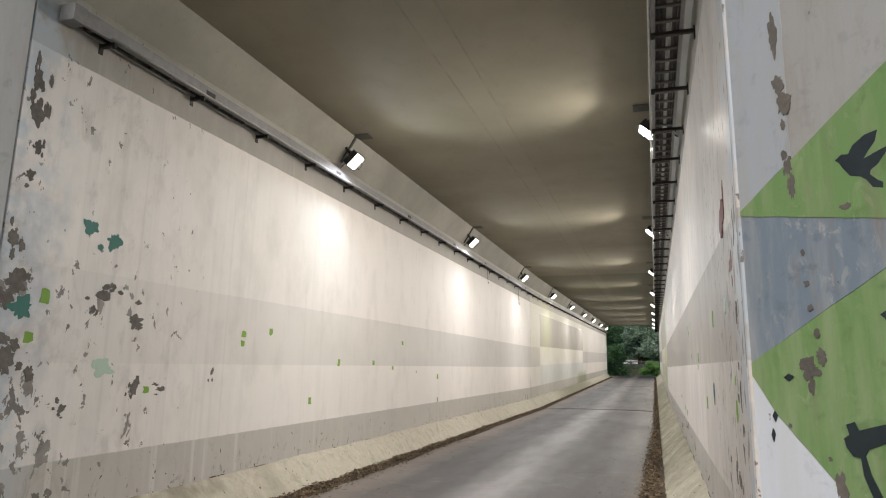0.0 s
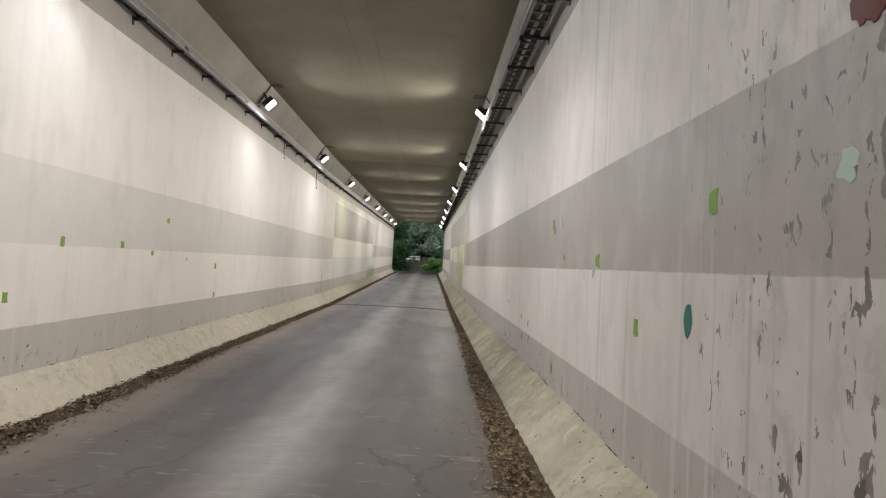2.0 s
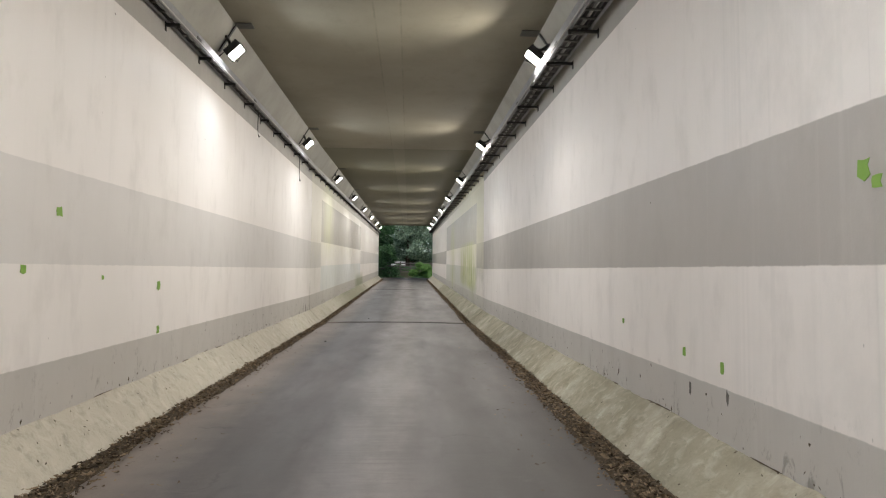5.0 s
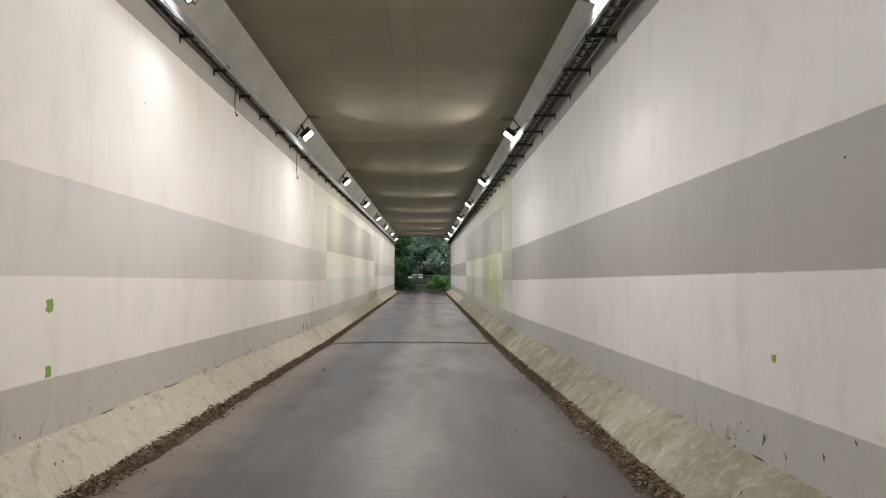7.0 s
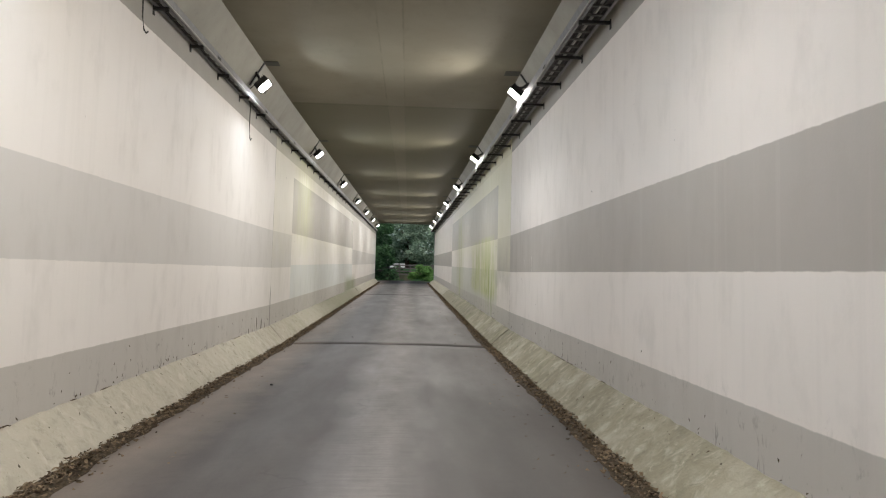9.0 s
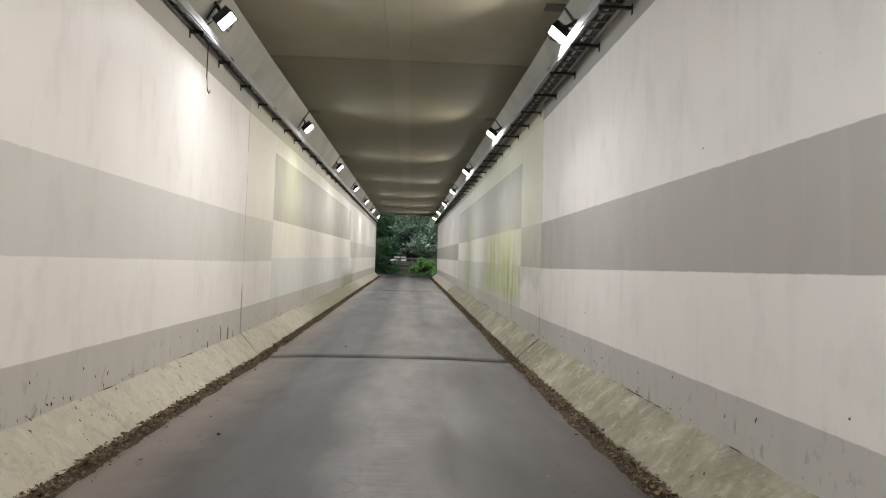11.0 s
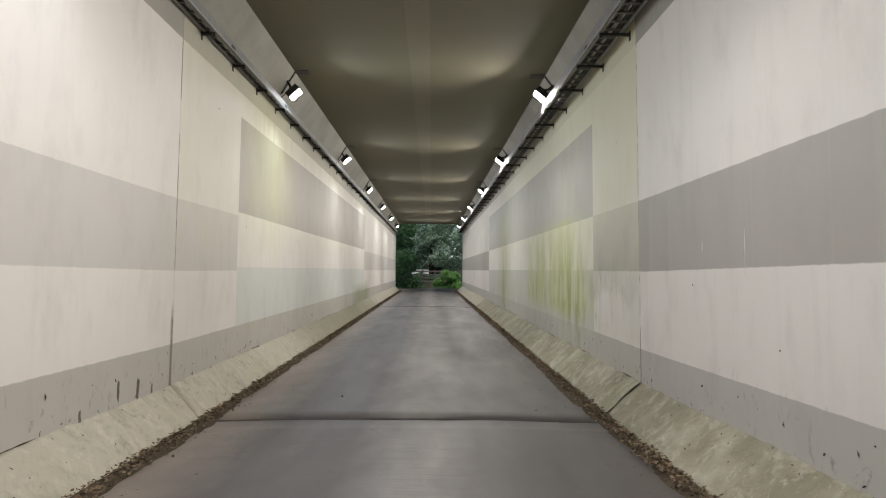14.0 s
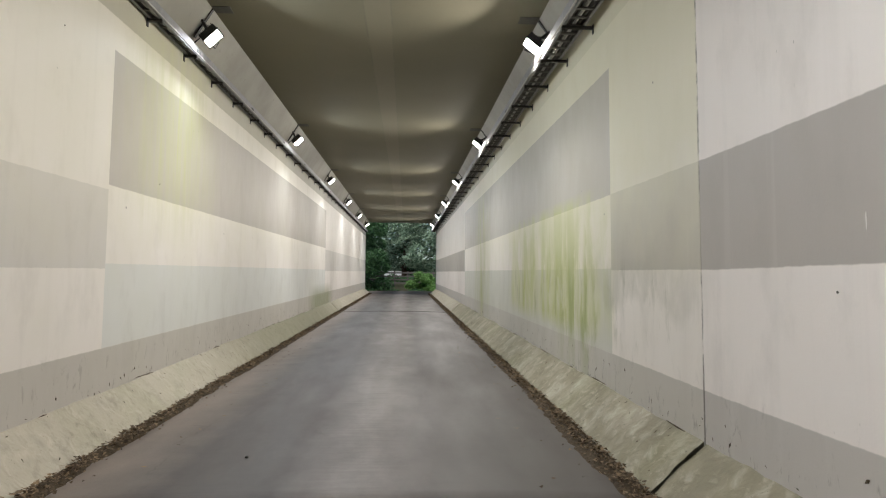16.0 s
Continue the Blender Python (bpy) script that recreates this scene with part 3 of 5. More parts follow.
# ---- shell of the underpass ----
def wall_run(name, side, y0, y1):
    xi = XL if side == "left" else XR
    xo = xi - 0.45 if side == "left" else xi + 0.45
    c = 0.004
    s = 1 if side == "left" else -1
    verts, faces = [], []
    prof = [(xi - s * c, y0), (xi, y0 + c), (xi, y1 - c), (xi - s * c, y1), (xo, y1), (xo, y0)]
    levels = (-0.12, ZC + 0.02)
    for z in levels:
        verts += [(x, y, z) for x, y in prof]
    for k in range(6):
        faces.append((k, (k + 1) % 6, (k + 1) % 6 + 6, k + 6))
    faces += [(5, 4, 3, 2, 1, 0), (6, 7, 8, 9, 10, 11)]
    bm = bmesh.new()
    vs = [bm.verts.new(v) for v in verts]
    for f in faces:
        bm.faces.new([vs[i] for i in f])
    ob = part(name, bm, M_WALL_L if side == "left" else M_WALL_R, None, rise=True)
    return tagged(ob, "white painted concrete wall with grey painted bands and stains", "wall", kind="structure")


def ceiling_run(name, y0, y1):
    bm = bmesh.new()
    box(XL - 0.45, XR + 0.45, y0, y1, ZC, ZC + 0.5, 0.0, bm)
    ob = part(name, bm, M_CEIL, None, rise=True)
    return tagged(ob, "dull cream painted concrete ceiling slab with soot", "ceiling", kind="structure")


HX, HXL, HZ = 0.30, 0.25, 0.42   # haunch: run (right, left) and drop


def haunch_run(name, side, y0, y1):
    if side == "left":
        prof = [(XL + 0.001, ZC - HZ), (XL + HXL, ZC + 0.001), (XL + 0.001, ZC + 0.001)]
    else:
        prof = [(XR - 0.001, ZC - HZ), (XR - 0.001, ZC + 0.001), (XR - HX, ZC + 0.001)]
    bm = bmesh.new()
    v, f = prism(prof, y0, y1)
    vs = [bm.verts.new(p) for p in v]
    for q in f:
        bm.faces.new([vs[i] for i in q])
    ob = part(name, bm, M_HAUNCH, None, rise=True)
    return tagged(ob, "pale painted sloping concrete haunch under the ceiling", "haunch", kind="structure")


def fillet_run(name, side, y0, y1, seed):
    """Rough hand-trowelled concrete fillet along the wall's foot."""
    foot, top = (FL, XL) if side == "left" else (FR, XR)
    ny, nx = int((y1 - y0) / (0.05 if y1 < 40 else 0.1)), 12
    verts, faces = [], []
    for j in range(ny + 1):
        y = y0 + (y1 - y0) * j / ny
        for i in range(nx + 1):
            t = i / nx
            wob = noise.noise(Vector((y * 1.1, seed, 0))) * 0.035 + noise.noise(Vector((y * 4, seed, 4))) * 0.03
            lip = noise.noise(Vector((y * 0.8, seed + 9, 0))) * 0.022 + noise.noise(Vector((y * 6, seed + 9, 3))) * 0.014
            x = foot + (top - foot) * t + (1 - t) * wob * (-1 if side == "left" else 1)
            z = (KERB + lip) * (t ** 1.15) + 0.028 * math.sin(math.pi * t)
            z += (0.026 * noise.noise(Vector((x * 4, y * 2.6, seed))) + 0.018 * noise.noise(Vector((x * 11, y * 8, seed))) + 0.008 * noise.noise(Vector((x * 30, y * 22, seed)))) * math.sin(math.pi * min(1, t * 0.85 + 0.2))
            verts.append((x if i < nx else top, y, z + 0.006 if i else -0.03))
    n = nx + 1
    for j in range(ny):
        for i in range(nx):
            a = j * n + i
            q = (a, a + 1, a + n + 1, a + n)
            faces.append(q[::-1] if side == "left" else q)
    # closed ends
    base = len(verts)
    verts += [(top, y0, -0.03), (top, y1, -0.03)]
    faces.append(tuple(range(n)) + (base,)), faces.append(tuple(ny * n + i for i in range(n - 1, -1, -1)) + (base + 1,))
    ob = attach(name, mesh_from(name, verts, faces, M_FILLET, True))
    return tagged(ob, "rough cream concrete fillet sloping along the wall foot", "kerb", kind="structure")


build_ground()
slab("road_outside", -30.0, Y0 - 0.3, -9.0, 5.0, "worn grey concrete road before the underpass")
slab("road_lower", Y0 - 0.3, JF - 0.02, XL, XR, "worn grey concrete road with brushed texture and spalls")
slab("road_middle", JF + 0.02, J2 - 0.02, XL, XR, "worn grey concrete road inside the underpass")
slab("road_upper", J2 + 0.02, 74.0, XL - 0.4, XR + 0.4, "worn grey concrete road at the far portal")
for y, nm in ((JF, "road_joint_1"), (J2, "road_joint_2")):
    rng = random.Random(int(y))
    steps = 40
    verts, faces = [], []
    for i in range(steps + 1):
        x = XL + 0.3 + (XR - XL - 0.6) * i / steps
        c = 0.035 * (1 - ((x + 2.03) / 2.1) ** 2)
        w = 0.014 + rng.uniform(-0.006, 0.010)
        verts += [(x, y - w, c + 0.007), (x, y, c + 0.009), (x, y + w, c + 0.007)]
    for i in range(steps):
        for k in (0, 1):
            faces.append((i * 3 + k, i * 3 + 3 + k, i * 3 + 4 + k, i * 3 + 1 + k))
    tagged(attach(nm, mesh_from(nm, verts, faces, M_JOINT)), "black bitumen joint across the concrete road", "joint", kind="structure")

G = 0.005
walls = {}
for side, j in (("left", JL), ("right", JR)):
    for k, (a, b) in enumerate(((Y0, j - G / 2), (j + G / 2, J2 - G / 2), (J2 + G / 2, Y1))):
        walls[side, k] = wall_run("wall_%s_%d" % (side, k + 1), side, a, b)
        haunch_run("haunch_%s_%d" % (side, k + 1), side, a, b)
        fillet_run("kerb_%s_%d" % (side, k + 1), side, a + 0.018, b - 0.018, (3 if side == "left" else 8) + k * 31)
    for jj in (j, J2):
        x0, x1 = (XL - 0.4, XL - 0.006) if side == "left" else (XR + 0.006, XR + 0.4)
        ob = part("joint_filler", box(x0, x1, jj - 0.02, jj + 0.02, 0, ZC), M_JOINT, None, rise=True)
        tagged(ob, "dark filler strip in the wall joint", "joint", kind="structure")
for k, (a, b) in enumerate(((Y0, JF - G / 2), (JF + G / 2, J2 - G / 2), (J2 + G / 2, Y1))):
    ceiling_run("ceiling_%d" % (k + 1), a, b)


# ---- portals and wing walls ----
WD = {"right": Vector((0.6, -0.8, 0)), "left": Vector((-0.6, -0.8, 0))}
WA = {"right": Vector((XR, 3.69, 0)), "left": Vector((XL, 3.64, 0))}


def wing_wall(side):
    d, a = WD[side], WA[side]
    n = Vector((d.y, -d.x, 0)) if side == "left" else Vector((-d.y, d.x, 0))   # away from the road
    bm = bmesh.new()
    lo, hi = [], []
    for u, w in ((0.0, 0.0), (5.5, 0.0), (5.5, 0.4), (0.0, 0.4)):
        p = a + d * u + n * w
        h = 5.4 - 0.25 * u
        lo.append(bm.verts.new((p.x, p.y, -0.2)))
        hi.append(bm.verts.new((p.x, p.y, h)))
    for k in range(4):
        m = (k + 1) % 4
        bm.faces.new((lo[k], lo[m], hi[m], hi[k]))
    bm.faces.new(hi), bm.faces.new(lo[::-1])
    ob = part("wing_wall_" + side, bm, M_PALE, None, rise=True)
    return tagged(ob, "splayed wing wall painted with a weathered mural", "wall", kind="structure")


def on_wing(side, u, z, off):
    d, a = WD[side], WA[side]
    n = Vector((d.y, -d.x, 0)) if side == "left" else Vector((-d.y, d.x, 0))
    p = a + d * u - n * off
    return (p.x, p.y, z)


def paint_field(name, side, outline, material, parent, off=0.003, ragged=0.0, label=""):
    """A thin coat of paint with the given (u, z) outline on a wing wall."""
    pts = []
    m = len(outline)
    for i in range(m):
        (u0, z0), (u1, z1) = outline[i], outline[(i + 1) % m]
        steps = max(1, int(math.hypot(u1 - u0, z1 - z0) / 0.06)) if ragged else 1
        for k in range(steps):
            t = k / steps
            u, z = u0 + (u1 - u0) * t, z0 + (z1 - z0) * t
            if ragged:
                u += ragged * noise.noise(Vector((u * 9, z * 9, 2)))
                z += ragged * noise.noise(Vector((u * 9, z * 9, 7)))
            pts.append((u, z))
    off += 0.0003 * (len(bpy.data.meshes) % 9)
    bm = filled(pts, lambda u, z: on_wing(side, max(u, 0.001), z, off), lambda u, z: on_wing(side, max(u, 0.001), z, -0.002))
    return part(name, bm, material, parent, label, rise=True)


BIRD = [(0.0, 0.0), (0.032, 0.018), (0.065, 0.010), (0.089, 0.042), (0.147, 0.070), (0.205, 0.073), (0.188, 0.027), (0.153, -0.006), (0.132, -0.030), (0.186, -0.016), (0.240, -0.006), (0.228, -0.032),
        (0.191, -0.068), (0.158, -0.085), (0.153, -0.102), (0.183, -0.132), (0.205, -0.147), (0.202, -0.170), (0.159, -0.157), (0.135, -0.119), (0.110, -0.100), (0.064, -0.085), (0.034, -0.044), (0.019, -0.017)]


def bird(side, u, z, scale, parent, flip=1):
    paint_field("painted_bird", side, [(u + flip * scale * a, z + scale * b) for a, b in BIRD], M_NAVY, parent, 0.006, 0.0, "dark painted bird silhouette")


wing_r, wing_l = wing_wall("right"), wing_wall("left")
paint_field("pale_field", "right", [(0.0, 2.245), (0.0, 5.3), (0.42, 5.25), (0.36, 2.44)], M_SLATE, wing_r, 0.003, 0.01)
paint_field("green_field", "right", [(0.0, 2.245), (1.046, 2.022), (3.2, 2.02), (3.2, 3.98), (0.858, 2.708)], M_GREEN, wing_r, 0.004, 0.004)
paint_field("blue_field", "right", [(0.0, 2.242), (0.0, 1.50), (0.711, 1.855), (1.046, 2.020)], M_BLUE, wing_r, 0.0045, 0.004)
paint_field("green_field", "right", [(0.0, 1.50), (0.17, 1.28), (0.508, 0.975), (1.6, -0.02), (3.2, -0.05), (3.2, 2.016), (1.046, 2.018), (0.711, 1.851)], M_GREEN, wing_r, 0.005, 0.004)
paint_field("lilac_field", "right", [(0.0, 1.496), (0.0, 0.0), (1.57, 0.0), (0.505, 0.972), (0.168, 1.277)], M_LILAC, wing_r, 0.0035, 0.004)
bird("right", 0.591, 2.369, 1.0, wing_r)
bird("right", 0.72, 1.70, 0.9, wing_r)
paint_field("painted_post", "right", [(0.524, 1.267), (0.562, 1.280), (0.576, 1.248), (0.69, 1.279), (1.1, 1.37), (1.1, 1.23), (0.68, 1.206), (0.608, 1.175), (0.592, 1.148), (0.612, 1.082), (0.70, 0.90), (0.655, 0.88), (0.58, 1.077), (0.572, 1.139), (0.539, 1.142), (0.513, 1.175), (0.507, 1.210), (0.533, 1.227)],
            M_NAVY, wing_r, 0.008, 0.004, "dark painted branch shape")
rng = random.Random(5)


def lobes(a, ph, rough):
    """A ragged radius around a flake of paint."""
    v = Vector((math.cos(a), math.sin(a), ph))
    return max(0.25, 1 + rough * (1.1 * noise.noise(v * 1.1) + 0.9 * noise.noise(v * 2.7) + 0.6 * noise.noise(v * 6.5)))



def blot(cx, cz, w, h, n=14, rough=0.45):
    out = []
    n, ph = 3 * n, rng.uniform(0, 99)
    for k in range(n):
        a = 2 * math.pi * k / n
        r = lobes(a, ph, rough)
        out.append((cx + w / 2 * r * math.cos(a), cz + h / 2 * r * math.sin(a)))
    return out


for u, z, w, h in ((0.325, 3.09, 0.05, 0.22), (0.33, 2.82, 0.06, 0.10), (0.345, 2.72, 0.07, 0.12), (0.335, 2.62, 0.03, 0.05), (0.33, 2.47, 0.03, 0.05), (0.345, 2.41, 0.045, 0.09),
                   (0.355, 2.32, 0.04, 0.13), (0.37, 1.49, 0.10, 0.09), (0.43, 1.54, 0.05, 0.07), (0.37, 1.42, 0.03, 0.08), (0.42, 1.64, 0.03, 0.04), (0.40, 1.75, 0.025, 0.03), (0.39, 1.86, 0.025, 0.03), (0.385, 2.0, 0.02, 0.03),
                   (0.47, 1.02, 0.05, 0.12), (0.43, 1.12, 0.02, 0.02), (0.235, 1.24, 0.02, 0.02), (0.62, 2.16, 0.05, 0.03)):
    paint_field("flaked_patch", "right", blot(u, z, w, h), M_CHIP, wing_r, 0.0065)
for u, z, w, h in ((0.252, 1.45, 0.06, 0.035), (0.156, 1.275, 0.03, 0.05), (0.138, 1.19, 0.022, 0.06)):
    paint_field("painted_leaf", "right", [(u - w / 2, z), (u, z + h / 2), (u + w / 2, z + h * 0.1), (u, z - h / 2)], M_NAVY, wing_r, 0.007)
paint_field("blue_field", "left", [(0.0, 2.2), (0.0, 1.4), (3.0, 1.9), (3.0, 2.9)], M_BLUE, wing_l, 0.004, 0.004)
paint_field("green_field", "left", [(0.0, 1.39), (0.0, 0.7), (3.0, 0.0), (3.0, 1.89)], M_GREEN, wing_l, 0.004, 0.004)

for nm, y0, y1 in (("headwall_near", Y0 - 0.45, Y0 - 0.004), ("headwall_far", Y1 + 0.004, Y1 + 0.4)):
    ob = part(nm, box(XL - 4.5, XR + 4.5, y0, y1, ZC + 0.001, 6.4, 0.02), M_BARE, None, rise=True)
    tagged(ob, "plain concrete headwall over the underpass mouth", "wall", kind="structure")
for nm, x0, x1 in (("portal_wall_left", XL - 4.5, XL), ("portal_wall_right", XR, XR + 4.5)):
    ob = part(nm, box(x0, x1, Y1 + 0.004, Y1 + 0.4, -0.2, ZC, 0.02), M_BARE, None, rise=True)
    tagged(ob, "plain concrete wall beside the far portal", "wall", kind="structure")


# ---- paint remnants on the tunnel walls ----
def wall_patch(name, side, y, z, w, h, material, n=0, rough=0.3, label="", off=0.0012):
    """A thin flake of paint or bare patch on a side wall; y along the wall, z the height in the world."""
    off += 0.00013 * (len(bpy.data.meshes) % 29)
    x = XL + off if side == "left" else XR - off
    xb = XL - 0.002 if side == "left" else XR + 0.002
    if n:
        pts = []
        n, ph = 3 * n, rng.uniform(0, 99)
        for k in range(n):
            a = 2 * math.pi * k / n
            r = lobes(a, ph, rough * 1.1)
            pts.append((y + w / 2 * r * math.cos(a), z + h / 2 * r * math.sin(a)))
    else:
        j = lambda: rng.uniform(-0.12, 0.12)
        pts = [(y + w * (a + j()), z + h * (b + j())) for a, b in ((-0.5, -0.45), (0.0, -0.55), (0.5, -0.4), (0.5, 0.1), (0.42, 0.5), (-0.1, 0.45), (-0.5, 0.5), (-0.45, 0.0))]
    bm = filled(pts, lambda a, b: (x, a, b), lambda a, b: (xb, a, b))
    return part(name, bm, material, walls[side, 0], label)


def flake_cluster(side, y, z, w, h, count):
    """Chips of lost paint scattered round one spot, the largest in the middle."""
    for k in range(count):
        f = 0.62 if k == 0 else rng.uniform(0.16, 0.42)
        wall_patch("flaked_patch", side, max(y + (rng.gauss(0, 0.42) * w if k else 0), Y0 + 0.03), z + (rng.gauss(0, 0.42) * h if k else 0), w * f, h * f * rng.uniform(0.8, 1.3), M_CHIP, 9, 0.5)


for y, z, w, h in ((4.26, 1.395, 0.09, 0.13), (4.244, 1.559, 0.05, 0.07), (5.53, 2.03, 0.10, 0.13), (7.60, 1.845, 0.14, 0.12),
                   (9.49, 2.292, 0.10, 0.13), (9.40, 2.22, 0.08, 0.07), (9.29, 0.851, 0.10, 0.14), (8.87, 1.925, 0.06, 0.06), (10.97, 1.207, 0.06, 0.10), (6.60, 1.405, 0.10, 0.13), (11.6, 1.27, 0.06, 0.09), (13.085, 1.447, 0.06, 0.06)):
    wall_patch("paint_patch", "right", y, z, w * 0.8, h * 0.8, M_LIME, 0, 0.3, "small leaf green remnant of old paint")
for y, z, w, h in ((5.786, 1.493, 0.10, 0.15),):
    wall_patch("paint_patch", "right", y, z, w, h, M_TEAL, 4, 0.2, "dark teal remnant of old paint")
for y, z, w, h in ((9.05, 2.27, 0.08, 0.10), (4.55, 2.02, 0.10, 0.10), (7.72, 1.77, 0.08, 0.10)):
    wall_patch("paint_patch", "right", y, z, w, h, M_MINT, 9, 0.35, "pale mint remnant of old paint")
for y, z, w, h in ((4.44, 2.50, 0.16, 0.17), (4.33, 2.56, 0.16, 0.16), (4.27, 2.65, 0.07, 0.16), (4.13, 2.19, 0.10, 0.06), (4.06, 2.21, 0.05, 0.10), (4.07, 2.10, 0.03, 0.06)):
    wall_patch("paint_patch", "right", y, z, w, h, M_RED, 13, 0.4, "dark red remnant of old paint")
for y, z, w, h in ((4.07, 2.128, 0.10, 0.13), (3.971, 1.817, 0.09, 0.10), (5.254, 1.447, 0.08, 0.07), (6.735, 2.056, 0.10, 0.08), (6.72, 1.955, 0.08, 0.08), (7.3, 2.127, 0.09, 0.09), (9.194, 1.845, 0.10, 0.11), (8.36, 1.314, 0.09, 0.10),
                   (11.811, 2.298, 0.10, 0.09), (10.486, 1.893, 0.09, 0.09), (11.35, 1.839, 0.09, 0.08), (13.958, 1.753, 0.10, 0.10), (13.98, 1.286, 0.08, 0.10), (12.6, 1.81, 0.05, 0.05)):
    wall_patch("paint_patch", "left", y, z, w * 0.85, h * 0.85, M_LIME, 0, 0.3, "small leaf green remnant of old paint")
for y, z, w, h in ((4.43, 2.75, 0.13, 0.12), (4.70, 2.68, 0.16, 0.13), (3.88, 2.02, 0.18, 0.16), (4.55, 2.60, 0.06, 0.05)):
    wall_patch("paint_patch", "left", y, z, w, h, M_TEAL, 11, 0.5, "dark teal remnant of old paint")
for y, z, w, h in ((4.72, 1.62, 0.22, 0.14),):
    wall_patch("paint_patch", "left", y, z, w, h, M_MINT, 11, 0.4, "pale mint remnant of old paint")
for y, z, w, h in ((3.76, 3.72, 0.12, 0.30), (3.80, 3.48, 0.16, 0.34), (3.84, 3.22, 0.10, 0.16), (3.80, 3.0, 0.10, 0.10), (3.74, 2.5, 0.12, 0.2), (4.65, 2.22, 0.26, 0.14), (4.55, 2.08, 0.08, 0.10), (5.05, 2.03, 0.25, 0.14), (3.80, 2.20, 0.30, 0.25),
                   (3.80, 1.62, 0.25, 0.25), (5.10, 1.45, 0.12, 0.14), (5.45, 1.45, 0.22, 0.06), (6.2, 1.62, 0.06, 0.10), (4.35, 1.30, 0.12, 0.10)):
    flake_cluster("left", y, z, w, h, 6)
for y, z, w, h in ((4.33, 1.02, 0.24, 0.10), (4.47, 1.06, 0.10, 0.12), (4.05, 1.19, 0.14, 0.12), (4.22, 0.98, 0.16, 0.06), (4.78, 1.10, 0.10, 0.05), (4.02, 1.48, 0.06, 0.20), (4.12, 1.46, 0.05, 0.05), (3.97, 1.9, 0.08, 0.14), (3.86, 2.35, 0.07, 0.18)):
    flake_cluster("right", y, z, w * 0.42, h * 0.9, 5)

for y, z, w, h in ((23.22, 2.40, 0.005, 0.30), (23.98, 2.51, 0.006, 0.08)):
    wall_patch("paint_run", "right", y, z, w, h, M_WHITE, 7, 0.2, "thin white run of paint")
for y, z, w, h in ((24.59, 1.25, 0.05, 0.22), (24.21, 1.29, 0.04, 0.16), (23.6, 1.17, 0.04, 0.10), (24.9, 1.2, 0.03, 0.12), (10.9, 1.02, 0.03, 0.10), (11.5, 1.0, 0.04, 0.10)):
    wall_patch("mould_spot", "left" if y > 20 else "right", y, z, w, h, M_MOULD, 7, 0.4)
for y, z in ((26.61, 4.35), (12.3, 2.5), (22.77, 1.75), (24.2, 2.2), (17.7, 1.41), (16.5, 0.93), (19.4, 3.1)):
    wall_patch("bolt_hole", "left" if z > 4 else "right", y, z, 0.013, 0.013, M_MOULD, 5, 0.2)

# ---- cable trays ----
TRAYS = {"left": (0.02, 0.145, 4.15), "right": (0.09, 0.335, 4.205)}   # near and far edge from the wall, underside
RAIL = 0.125


